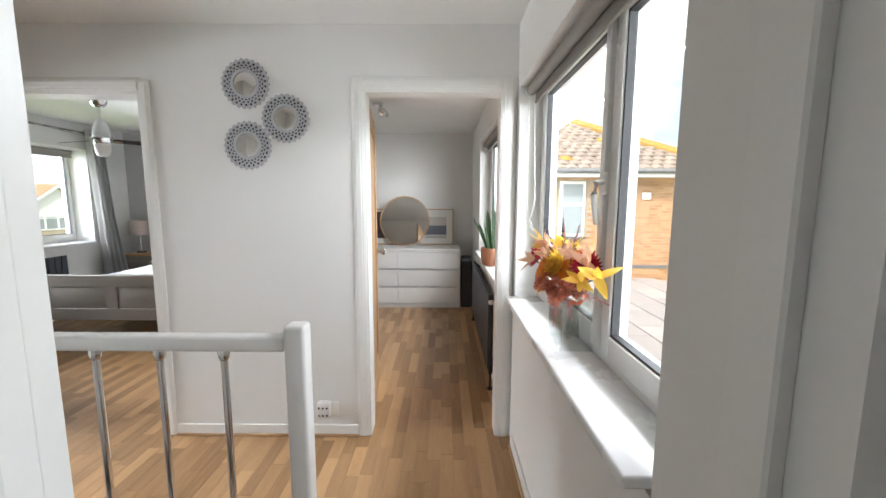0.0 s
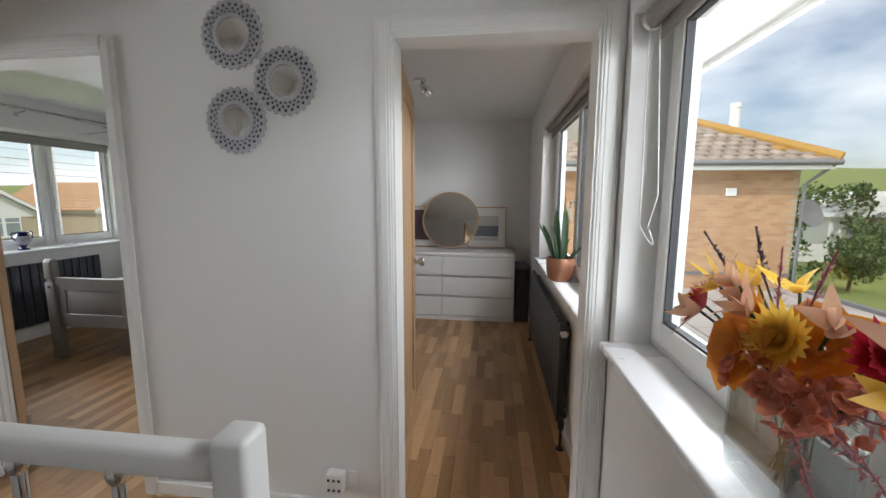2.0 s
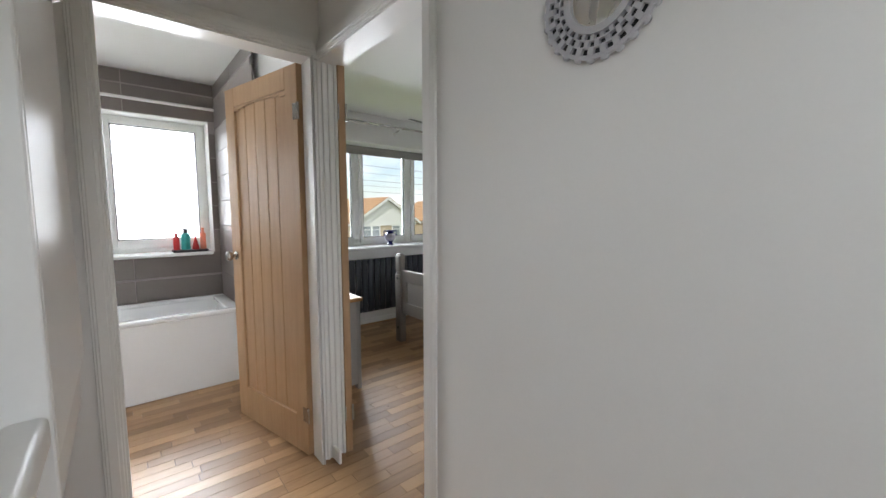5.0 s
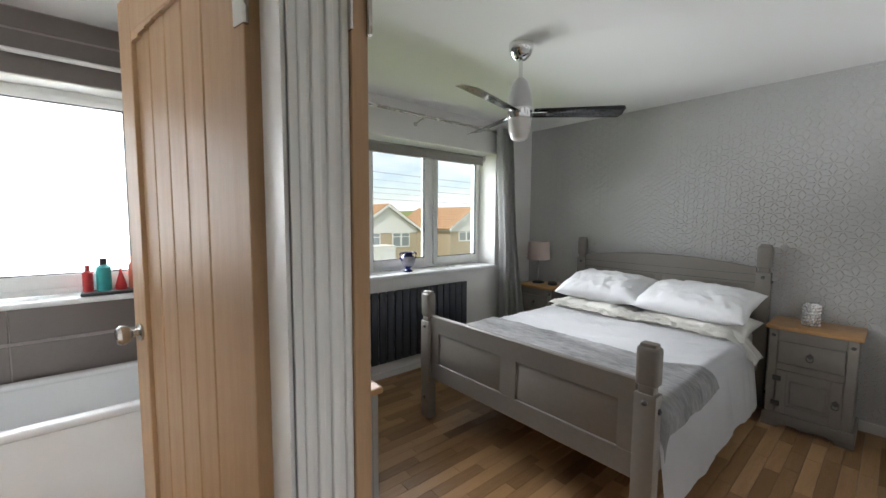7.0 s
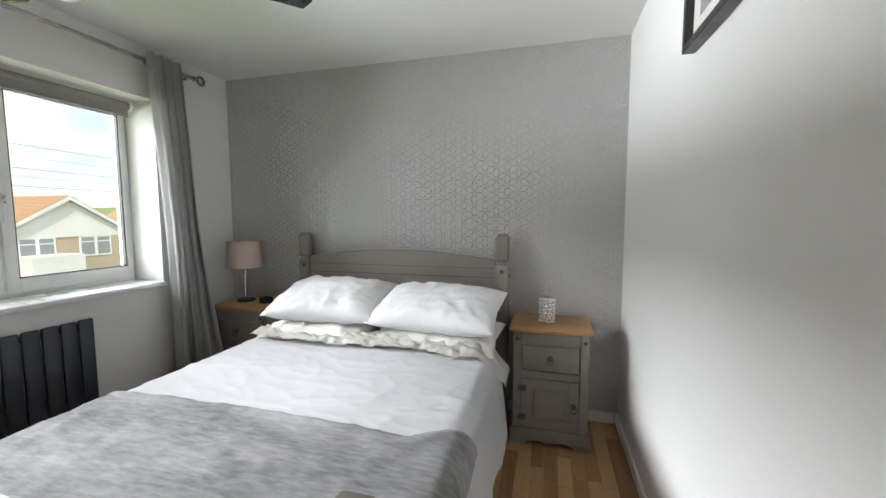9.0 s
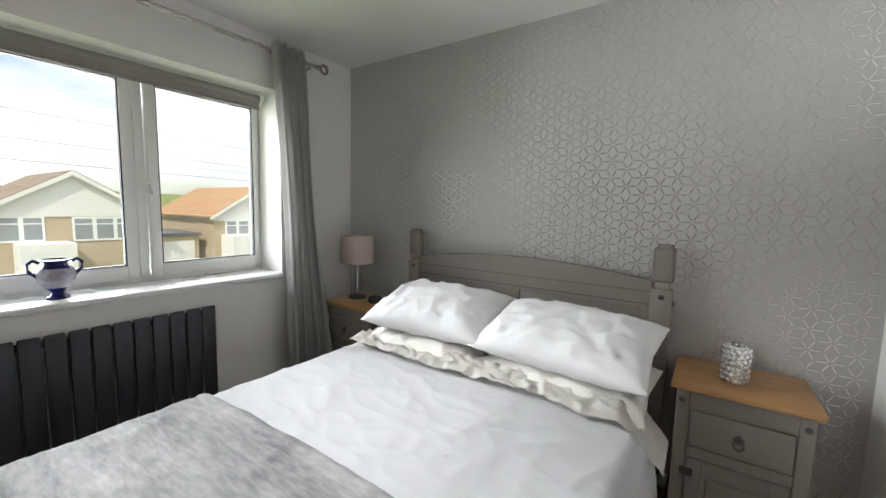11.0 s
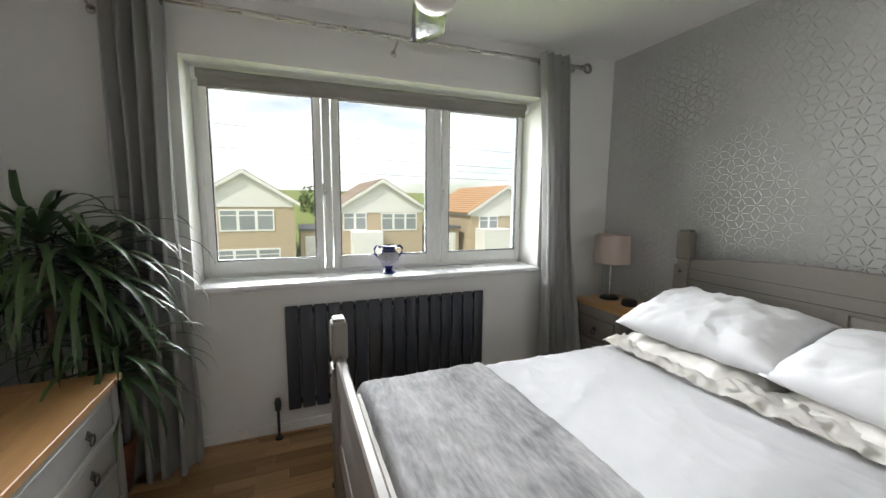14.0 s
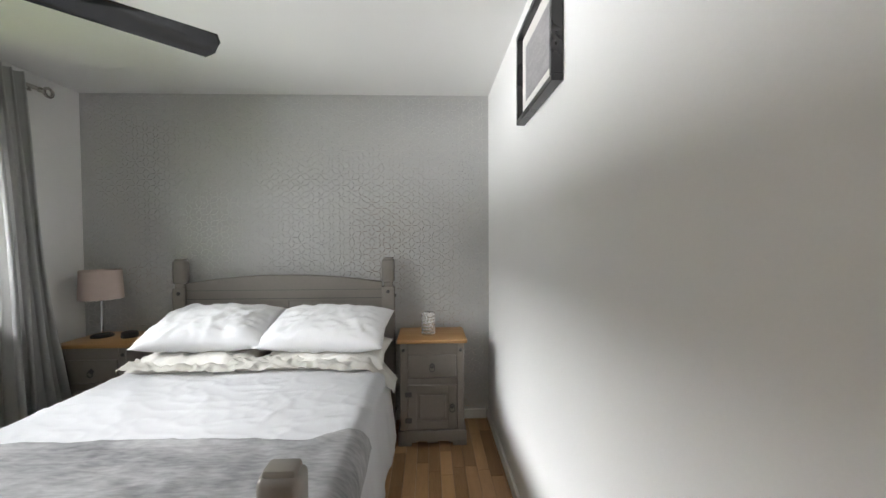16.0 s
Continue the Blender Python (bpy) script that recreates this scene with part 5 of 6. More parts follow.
def urn():
    x, y, z = -4.53, 3.895, 0.872
    u = thing("vase", (x, y, z), "blue and white china urn with two handles on the sill", "vase")
    part("body", lathe([(0.026, 0.035), (0.045, 0.052), (0.062, 0.082), (0.066, 0.108), (0.058, 0.132), (0.040, 0.145), (0.036, 0.15)], (x, y, z), 32), "ceramic", u, smooth=60)
    part("foot", lathe([(0, 0), (0.040, 0), (0.041, 0.010), (0.028, 0.016), (0.020, 0.026), (0.028, 0.036), (0.045, 0.052), (0.040, 0.053), (0, 0.04)], (x, y, z), 28), "cobalt", u, smooth=50)
    part("neck", lathe([(0.057, 0.132), (0.041, 0.147), (0.038, 0.156), (0.050, 0.168), (0.052, 0.173), (0.046, 0.174), (0.034, 0.158), (0, 0.15)], (x, y, z), 28), "cobalt", u, smooth=50)
    for s in (-1, 1):
        pts = [(x, y + s * 0.06, z + 0.10), (x, y + s * 0.085, z + 0.125), (x, y + s * 0.088, z + 0.155), (x, y + s * 0.070, z + 0.172), (x, y + s * 0.05, z + 0.160)]
        part("handle", tube(pts, 0.0075, 8), "cobalt", u, "cobalt blue curled handle")


urn()


def ceiling_fan():
    x, y = -3.15, 3.69
    f = thing("ceiling_fan", (x, y, H), "silver ceiling fan with three black blades and a light", "fan")
    part("canopy", lathe([(0, 0), (0.068, 0), (0.068, -0.025), (0.055, -0.06), (0.030, -0.082), (0, -0.084)], (x, y, H - 0.001), 36), "chrome", f, smooth=50)
    part("downrod", rod((x, y, 2.12), (x, y, H - 0.08), 0.011, 14), "chrome", f)
    part("motor", lathe([(0, 2.125), (0.022, 2.125), (0.043, 2.10), (0.062, 2.04), (0.068, 1.99), (0.068, 1.962), (0.066, 1.957)], (x, y, 0), 36), "fan", f, smooth=50)
    part("band", lathe([(0.066, 1.960), (0.071, 1.957), (0.071, 1.912), (0.067, 1.902), (0, 1.902)], (x, y, 0), 36), "chrome", f, smooth=40)
    part("light_glass", lathe([(0.064, 1.904), (0.064, 1.88), (0.059, 1.83), (0.045, 1.797), (0.027, 1.786), (0, 1.784)], (x, y, 0), 36), "opal", f, smooth=60)
    for ang in (44, 163, 283):
        m = Matrix.Translation((x, y, 1.935)) @ Matrix.Rotation(radians(ang), 4, "Z") @ Matrix.Rotation(radians(-14), 4, "X")

        def s(u, v, m=m):
            r = 0.075 + 0.49 * u
            w = 0.050 + 0.016 * u
            w *= math.sqrt(max(0.0, 1 - max(0, (u - 0.955) / 0.05) ** 2)) if u > 0.955 else 1
            return m @ Vector((r, (v - 0.5) * 2 * w, 0.004 * math.sin(v * math.pi)))
        part("blade", sheet(s, 26, 4, 0.005), "blade", f, smooth=50)
        part("blade_iron", box(0.05, 0.15, -0.018, 0.018, -0.008, 0.001, 0.003, 1, m), "chrome", f)


ceiling_fan()


def wall_picture(y0, y1, z0, z1, label):
    p = thing("wall_picture", (BX1, (y0 + y1) / 2, z0), label, "picture", "framed photographs on the white wall")
    x = BX1 - 0.002
    fr = bmesh.new()
    for a, b, c, d in ((y0, y1, z0, z0 + 0.022), (y0, y1, z1 - 0.022, z1), (y0, y0 + 0.022, z0 + 0.022, z1 - 0.022), (y1 - 0.022, y1, z0 + 0.022, z1 - 0.022)):
        bbox(fr, x - 0.038, x, a, b, c, d, 0.002, 1)
    part("frame", fr, "black", p)
    part("mount", box(x - 0.014, x - 0.006, y0 + 0.02, y1 - 0.02, z0 + 0.02, z1 - 0.02), "mount", p)
    part("print", box(x - 0.016, x - 0.0142, y0 + 0.08, y1 - 0.08, z0 + 0.08, z1 - 0.08), "photo", p)


wall_picture(3.96, 4.45, 1.79, 2.17, "black box frame holding a pale landscape photograph")
wall_picture(3.22, 3.71, 1.90, 2.26, "black box frame holding a grey landscape photograph")


def drawers():
    x0, x1, y0, y1, h = -3.95, -3.035, BY0 + 0.012, 2.705, 0.664
    d = thing("chest_of_drawers", ((x0 + x1) / 2, y1, 0), "grey painted chest of drawers with a waxed pine top", "drawers")
    ys = [y0, y0 + 0.145, y0 + 0.29, y1 + 0.012]
    for a, b in zip(ys, ys[1:]):
        part("top_plank", box(x0 + 0.07, x1 - 0.07, a + 0.0012, b - 0.0012, h - 0.026, h, 0.0025, 1), "pine", d, "waxed pine plank")
    for a, b in ((x0, x0 + 0.069), (x1 - 0.069, x1)):
        part("top_end", box(a, b, y0, y1 + 0.012, h - 0.026, h, 0.004, 1), "pine_y", d, "waxed pine end board")
    part("body", box(x0 + 0.02, x1 - 0.02, y0 + 0.005, y1 - 0.012, 0.04, h - 0.026), "taupe_l", d)
    for a in (x0 + 0.018, x1 - 0.068):
        part("corner_post", box(a, a + 0.05, y1 - 0.03, y1, 0.0, h - 0.026, 0.004, 1), "taupe_l", d)
    for i in range(5):
        z = 0.045 + i * 0.141
        part("rail", box(x0 + 0.068, x1 - 0.068, y1 - 0.025, y1 - 0.002, z, z + 0.024, 0.002, 1), "taupe_l", d)
    for i in range(4):
        z = 0.069 + i * 0.141
        dr = part("drawer", box(x0 + 0.071, x1 - 0.071, y1 - 0.02, y1 - 0.006, z + 0.002, z + 0.115, 0.004, 1), "taupe_l", d)
        for xx in (x0 + 0.25, x1 - 0.25):
            drop_handle(dr, xx, y1 - 0.006, z + 0.062, 1)
    part("stud", lathe([(0, 0), (0.012, 0), (0.009, 0.007), (0, 0.010)], n=12, m=Matrix.Translation((x1 - 0.043, y1, h - 0.05)) @ Matrix.Rotation(radians(-90), 4, "X")), "iron", d)


drawers()


def leaning_mirror():
    x0, x1, z0, ln = -3.945, -3.085, 0.666, 1.36
    yb, yt = 2.365, BY0 + 0.012
    p = thing("leaning_mirror", ((x0 + x1) / 2, yb, z0), "large mirror in a wide black frame leaning on the chest", "mirror")
    lean = math.asin((yb - yt - 0.03) / ln)
    m = Matrix.Translation(((x0 + x1) / 2, yb, z0)) @ Matrix.Rotation(lean, 4, "X")
    w, fw, fb = (x1 - x0) / 2, 0.085, 0.13
    fr = bmesh.new()
    for a, b, c, d in ((-w, w, 0, fb), (-w, w, ln - fw, ln), (-w, -w + fw, fb, ln - fw), (w - fw, w, fb, ln - fw)):
        bbox(fr, a, b, -0.03, 0.0, c, d, 0.006, 2, m)
    part("frame", fr, "black", p)
    part("glass", box(-w + fw - 0.004, w - fw + 0.004, -0.016, -0.010, fb - 0.004, ln - fw + 0.004, 0, 1, m), "mirror", p)


leaning_mirror()


def diffuser():
    x, y, z = -3.245, 2.545, 0.664
    d = thing("aroma_diffuser", (x, y, z), "round white aroma diffuser glowing blue on a wooden base", "diffuser")
    part("base", lathe([(0, 0), (0.088, 0), (0.092, 0.006), (0.092, 0.030), (0, 0.031)], (x, y, z), 40), "lightwood", d, smooth=40)
    part("tank", lathe([(0.090, 0.031), (0.091, 0.036), (0.091, 0.088)], (x, y, z), 40), "blue_glow", d, "lit blue translucent tank", smooth=40)
    part("cover", lathe([(0.091, 0.088), (0.090, 0.118), (0.083, 0.127), (0.048, 0.129), (0, 0.128)], (x, y, z), 40), "soft_glow", d, smooth=40)
    part("lid", lathe([(0, 0.135), (0.04, 0.136), (0.046, 0.132), (0.046, 0.128), (0, 0.128)], (x, y, z), 32), "lightwood", d)
    part("cable", tube([(x + 0.02, y - 0.09, z + 0.004), (x + 0.06, y - 0.13, z + 0.004), (x + 0.13, y - 0.16, z + 0.004), (x + 0.19, y - 0.21, z + 0.004), (x + 0.205, y - 0.255, z + 0.004)], 0.0025, 6), "upvc", d)


diffuser()


def dracaena():
    x, y = -4.20, 2.50
    p = thing("dracaena_plant", (x, y, 0), "tall dracaena with arching narrow leaves in a pot", "plant")
    part("pot", lathe([(0, 0), (0.11, 0), (0.125, 0.02), (0.15, 0.22), (0.155, 0.26), (0.145, 0.26), (0.14, 0.23), (0, 0.23)], (x, y, 0), 36), "copper", p, smooth=40)
    part("soil", lathe([(0, 0.231), (0.139, 0.231), (0, 0.24)], (x, y, 0), 20), "soil", p)
    rnd = random.Random(21)
    crowns = [((x + 0.04, y + 0.06, 0.98), 0.56, 64), ((x + 0.12, y - 0.04, 1.08), 0.54, 60), ((x + 0.08, y + 0.14, 0.58), 0.44, 52), ((x - 0.04, y + 0.04, 0.84), 0.42, 30)]
    for (cx, cy, cz), ln, n in crowns:
        b0 = Vector((x + rnd.uniform(-0.05, 0.05), y + rnd.uniform(-0.05, 0.05), 0.20))
        c = Vector((cx, cy, cz))
        part("cane", tube([b0, b0.lerp(c, 0.4) + Vector((0.015, 0, 0)), b0.lerp(c, 0.75), c + Vector((0, 0, 0.10))], [0.021, 0.019, 0.018, 0.012], 10), "bark", p)
        bm = bmesh.new()
        for i in range(n):
            a = i * 2.39996
            up = 0.98 - 1.3 * (i / n) + rnd.uniform(-0.15, 0.15)
            d = Vector((math.cos(a), math.sin(a), 0))
            l = ln * rnd.uniform(0.75, 1.1)
            base = c + Vector((0, 0, 0.14 * (1 - i / n) - 0.02))
            side = Vector((-d.y, d.x, 0))
            rows = []
            vx, vz = math.cos(up), math.sin(up)
            px, pz = 0.0, 0.0
            nseg = 8
            for k in range(nseg + 1):
                u = k / nseg
                w = 0.0135 * (min(1, 0.45 + u * 3) if u < 0.4 else (1 - (u - 0.4) / 0.6) ** 0.7)
                q = base + d * px + Vector((0, 0, pz))
                q.x = max(q.x, BX0 + 0.03)
                q.y = max(q.y, BY0 + 0.03 + 0.0)
                if q.y < 2.47 and q.x > -3.98 and q.z < 2.05:
                    q.x = -3.98
                rows.append([bm.verts.new(q + side * w * s + Vector((0, 0, 0.35 * w * abs(s)))) for s in (-1, 0, 1)])
                ang = math.atan2(vz, vx) - 0.27 * (0.3 + u * 1.1) * (1.0 if up > -0.2 else 0.5)
                vx, vz = math.cos(ang), math.sin(ang)
                px += vx * l / nseg
                pz += vz * l / nseg
            for r0, r1 in zip(rows, rows[1:]):
                for k in range(2):
                    bm.faces.new((r0[k], r0[k + 1], r1[k + 1], r1[k]))
        part("leaf_crown", bm, "leaf", p, "rosette of arching dark green leaves", 60)


dracaena()

# ---- bathroom ----


def bathtub():
    b = thing("bathtub", (-4.10, 1.3, 0), "white bath with a plain panel under the frosted window", "bath")
    x0, x1, y0, y1, h = -4.42, -3.76, 0.42, 2.11, 0.555
    part("panel", box(x1 - 0.035, x1 - 0.02, y0, y1, 0.0, h - 0.03, 0.004, 1), "bath", b)
    rim = bmesh.new()
    bbox(rim, x1 - 0.065, x1, y0, y1, h - 0.035, h, 0.014, 3)
    bbox(rim, x0, x0 + 0.06, y0, y1, h - 0.035, h, 0.014, 3)
    bbox(rim, x0 + 0.05, x1 - 0.055, y1 - 0.09, y1, h - 0.035, h - 0.001, 0.012, 3)
    bbox(rim, x0 + 0.05, x1 - 0.055, y0, y0 + 0.09, h - 0.035, h - 0.001, 0.012, 3)
    part("rim", rim, "bath", b, smooth=40)

    def f(u, v):
        a, c = 2 * u - 1, 2 * v - 1
        k = max(abs(a) ** 4, abs(c) ** 4)
        return Vector(((x0 + x1) / 2 + a * 0.275, (y0 + y1) / 2 + c * 0.79, h - 0.012 - 0.40 * (1 - k) ** 0.6))
    part("tub", sheet(f, 40, 60), "bath", b, smooth=60)


bathtub()
tw = structure("wall_tile_backing", box(-4.442, -4.436, 0.0, 2.12, 0.54, 0.90), "grout")
tile_n = finish("tile", box(-0.002, 0.006, -0.298, 0.298, -0.098, 0.098, 0.0015, 1), "tile", 0)


def tile(parent, at, rz=0.0, sy=1.0, sz=1.0):
    o = new("tile", tile_n)
    o.parent = parent
    o.matrix_basis = pose(*at, 0, 0, rz) @ Matrix.Diagonal((1, sy, sz, 1))
    return o


for j in range(2):
    for i in range(4):
        tile(tw, (-4.436, 1.815 - 0.602 * i + (0.0), 0.64 + 0.2 * j - 0.01), 0, 1, 0.93)
tw2 = structure("wall_tile_backing_top", box(-4.442, -4.436, 0.0, 2.12, 2.005, H - 0.001), "grout")
for i in range(4):
    tile(tw2, (-4.436, 1.815 - 0.602 * i, 2.105))
    tile(tw2, (-4.436, 1.815 - 0.602 * i, 2.258), 0, 1, 0.45)
tw3 = structure("wall_tile_backing_side", box(-4.436, -3.3, 2.113, 2.121, 0.54, H - 0.001), "grout")
for j in range(9):
    for i in range(2):
        tile(tw3, (-4.13 + 0.602 * i, 2.113, 0.65 + 0.2 * j), -90, 1, 0.985 if j < 8 else 0.5)
tw4 = structure("wall_tile_backing_jamb", box(-4.442, -4.436, 2.062, 2.113, 0.90, 2.005), "grout")
for j in range(5):
    tile(tw4, (-4.436, 2.088, 1.01 + 0.2 * j), 0, 0.08, 0.985)


def shower_rail():
    r = thing("shower_rail", (-3.9, 1.3, 2.12), "white shower curtain rail above the bath", "rail")
    part("rail", rod((-4.40, 2.105, 2.10), (-4.40, 0.02, 2.10), 0.012, 12), "upvc", r)


shower_rail()


def bath_screen():
    s = thing("bath_screen", (-3.80, 0.9, 0.555), "clear glass bath screen with a curved top corner", "screen")

    def f(u, v):
        y = 0.45 + 0.83 * u
        top = 1.93 if u < 0.6 else 1.93 - 0.33 * (1 - math.sqrt(max(0, 1 - ((u - 0.6) / 0.4) ** 2)))
        return Vector((-3.80, y, 0.556 + (top - 0.556) * v))
    g = part("glass", sheet(f, 24, 6, 0.005), "glass", s)
    g.visible_shadow = False
    pts = [(-3.80, 0.45, 1.93)] + [(-3.80, 0.45 + 0.83 * u, f(u, 1).z) for u in [0.6 + 0.4 * k / 14 for k in range(15)]] + [(-3.80, 1.28, 0.56)]
    part("edge_seal", tube(pts, 0.005, 6), "upvc", s)


bath_screen()


def toiletries():
    tray = solo("toiletry_tray", box(-4.56, -4.44, 1.77, 2.02, 0.926, 0.945, 0.006, 2), "dull", "black tray of bottles on the bathroom sill", "tray")
    for nm, mt, y, r, h, lab in (("shampoo_bottle", "red", 1.80, 0.022, 0.14, "red shampoo bottle standing on the tray"), ("mouthwash_bottle", "teal", 1.865, 0.032, 0.175, "teal mouthwash bottle with a dark cap"),
                                 ("perfume_bottle", "red", 1.935, 0.026, 0.12, "small tapered red perfume bottle"), ("shower_bottle", "rust", 1.99, 0.022, 0.18, "dark red shower gel bottle")):
        t = thing(nm, (-4.50, y, 0.945), lab, "bottle")
        if nm == "perfume_bottle":
            part("body", lathe([(0, 0), (r, 0), (r, 0.02), (0.006, h * 0.8), (0.004, h), (0, h)], (-4.50, y, 0.945), 16), mt, t)
        else:
            part("body", lathe([(0, 0), (r, 0), (r * 1.03, 0.01), (r, h * 0.72), (r * 0.5, h * 0.80), (0, h * 0.8)], (-4.50, y, 0.945), 18), mt, t, smooth=40)
            part("cap", lathe([(r * 0.48, h * 0.79), (r * 0.5, h), (0, h)], (-4.50, y, 0.945), 16), "dull" if mt == "teal" else mt, t)


toiletries()

# ---- outside ----
GZ = -2.75


def ground_z(x, y):
    """Flat near the houses, rising to a green hill far off."""
    d = math.hypot(x, y)
    return GZ + max(0, d - 50) ** 1.25 * 0.030 * (0.8 + 0.5 * math.sin(x * 0.012 + 1.3)) if d < 400 else GZ + 350 ** 1.25 * 0.03 * (0.8 + 0.5 * math.sin(x * 0.012 + 1.3))


gb = bmesh.new()
rad = [0.0, 8, 16, 26, 38, 50, 65, 85, 110, 145, 190, 260, 400, 900, 2500]
rings = []
for r in rad:
    rings.append([gb.verts.new((r * math.cos(2 * math.pi * i / 64), r * math.sin(2 * math.pi * i / 64), ground_z(r * math.cos(2 * math.pi * i / 64), r * math.sin(2 * math.pi * i / 64)) if r < 300 else ground_z(300 * math.cos(2 * math.pi * i / 64), 300 * math.sin(2 * math.pi * i / 64)))) for i in range(64)] if r else [gb.verts.new((0, 0, GZ))])
for a, b in zip(rings, rings[1:]):
    for i in range(64):
        j = (i + 1) % 64
        if len(a) == 1:
            gb.faces.new((a[0], b[i], b[j]))
        else:
            gb.faces.new((a[i], b[i], b[j], a[j]))
structure("ground", gb, "grass", smooth=60)
structure("road", box(-22, -15, -120, 120, GZ + 0.005, GZ + 0.03), "road")
structure("pavement", box(-24.2, -22, -120, 120, GZ + 0.005, GZ + 0.14), "slab")


def far_window(parent, x, y0, y1, z0, z1, n):
    w = part("window", box(x - 0.02, x + 0.05, y0, y1, z0, z1), "upvc", parent)
    s = (y1 - y0) / n
    for i in range(n):
        part("pane", box(x + 0.04, x + 0.055, y0 + i * s + 0.09, y0 + (i + 1) * s - 0.09, z0 + 0.10, z1 - 0.10), "darkpane", w)
        part("pane_bar", box(x + 0.05, x + 0.065, y0 + i * s + 0.05, y0 + (i + 1) * s - 0.05, z1 - 0.42, z1 - 0.36), "upvc", w)


def gable_house(yc, half, apex, eave, x, label, wins, roofmat, porch):
    h = thing("house", (x - 4, yc, GZ), label, "house", "row of houses across the road")
    wb = box(x - 9, x, yc - half + 0.35, yc + half - 0.35, GZ, eave - 0.3)
    part("wall", wb, "stonewall", h)
    gm = bmesh.new()
    tri = [(yc - half + 0.35, eave - 0.3), (yc + half - 0.35, eave - 0.3), (yc + half - 0.35, eave + 0.02), (yc, apex - 0.22), (yc - half + 0.35, eave + 0.02)]
    f0 = [gm.verts.new((x + 0.06, a, b)) for a, b in tri]
    f1 = [gm.verts.new((x - 9, a, b)) for a, b in tri]
    gm.faces.new(f0)
    gm.faces.new(f1[::-1])
    for i in range(5):
        gm.faces.new((f0[i], f1[i], f1[(i + 1) % 5], f0[(i + 1) % 5]))
    bmesh.ops.recalc_face_normals(gm, faces=gm.faces)
    part("gable", gm, "render", h, "white boarded gable")
    for s in (-1, 1):
        rb_, n = bmesh.new(), 13
        for i in range(n):
            t0, t1 = i / n, (i + 1) / n + 0.01
            ya, yb = yc + s * half * t0, yc + s * half * t1
            za, zb = apex + (eave - apex) * t0, apex + (eave - apex) * t1
            v = [rb_.verts.new(c) for c in ((x + 0.35, ya, za), (x - 9.3, ya, za), (x - 9.3, yb, zb + 0.05), (x + 0.35, yb, zb + 0.05))]
            v2 = [rb_.verts.new(c) for c in ((x + 0.35, ya, za - 0.06), (x - 9.3, ya, za - 0.06), (x - 9.3, yb, zb - 0.05), (x + 0.35, yb, zb - 0.05))]
            rb_.faces.new(v)
            rb_.faces.new(v2[::-1])
            for k in range(4):
                rb_.faces.new((v[k], v2[k], v2[(k + 1) % 4], v[(k + 1) % 4]))
        bmesh.ops.recalc_face_normals(rb_, faces=rb_.faces)
        part("roof", rb_, roofmat, h)
        bb = bmesh.new()
        q = [(yc, apex - 0.03), (yc + s * half, eave - 0.02), (yc + s * half, eave - 0.24), (yc, apex - 0.28)]
        a = [bb.verts.new((x + 0.36, *c)) for c in q]
        b = [bb.verts.new((x + 0.30, *c)) for c in q]
        bb.faces.new(a)
        bb.faces.new(b[::-1])
        for k in range(4):
            bb.faces.new((a[k], b[k], b[(k + 1) % 4], a[(k + 1) % 4]))
        bmesh.ops.recalc_face_normals(bb, faces=bb.faces)
        part("bargeboard", bb, "render", h)
    for y0, y1, z0, z1, n in wins:
        far_window(h, x, y0, y1, z0, z1, n)
    if porch:
        part("porch", box(x, x + 1.6, porch[0], porch[1], GZ, GZ + 1.0 + 0.9, 0.02, 1), "render", h)


gable_house(0.55, 3.35, 3.2, 1.1, -30, "two-storey house with a white gable and buff stone walls", [(-0.9, 2.3, -0.75, 0.65, 3), (-1.5, 2.6, -2.6, -1.9, 3)], "rooftile", None)
gable_house(9.5, 3.4, 2.85, 0.72, -30, "two-storey house with a white gable and a brown roof", [(6.7, 8.35, -0.85, 0.45, 2), (9.4, 12.1, -0.9, 0.40, 3)], "rooftile", (7.2, 9.2))
gable_house(19.7, 3.5, 2.6, 0.4, -30, "two-storey house with a white gable and an orange tiled roof", [(17.3, 19.0, -1.15, 0.15, 2), (20.2, 22.0, -1.15, 0.15, 2)], "terracotta", (17.0, 19.5))
gable_house(-10.5, 3.5, 3.2, 1.1, -30, "two-storey house with a white gable and an orange roof", [(-12.5, -9.5, -0.75, 0.6, 3)], "terracotta", None)
gable_house(30.0, 3.5, 2.6, 0.4, -30, "two-storey house with a white gable and a brown roof", [(28, 31, -0.9, 0.4, 3)], "terracotta", None)


def garage(y0, y1, label):
    g = thing("garage", (-31, (y0 + y1) / 2, GZ), label, "garage")
    part("wall", box(-36, -31, y0, y1, GZ, -0.9), "stonewall", g)
    part("roof", box(-36.2, -30.8, y0 - 0.1, y1 + 0.1, -0.9, -0.72), "gutter", g)
    d = part("door", box(-31.0, -30.94, y0 + 0.3, y1 - 0.3, GZ + 0.05, -1.25), "render", g)
    for i in range(6):
        part("slat", box(-30.95, -30.925, y0 + 0.35 + i * (y1 - y0 - 0.7) / 6, y0 + 0.30 + (i + 1) * (y1 - y0 - 0.7) / 6, GZ + 0.1, -1.3), "render", d)


garage(3.9, 6.0, "flat-roofed garage with a white door")
garage(13.2, 16.0, "flat-roofed garage with a pale door")


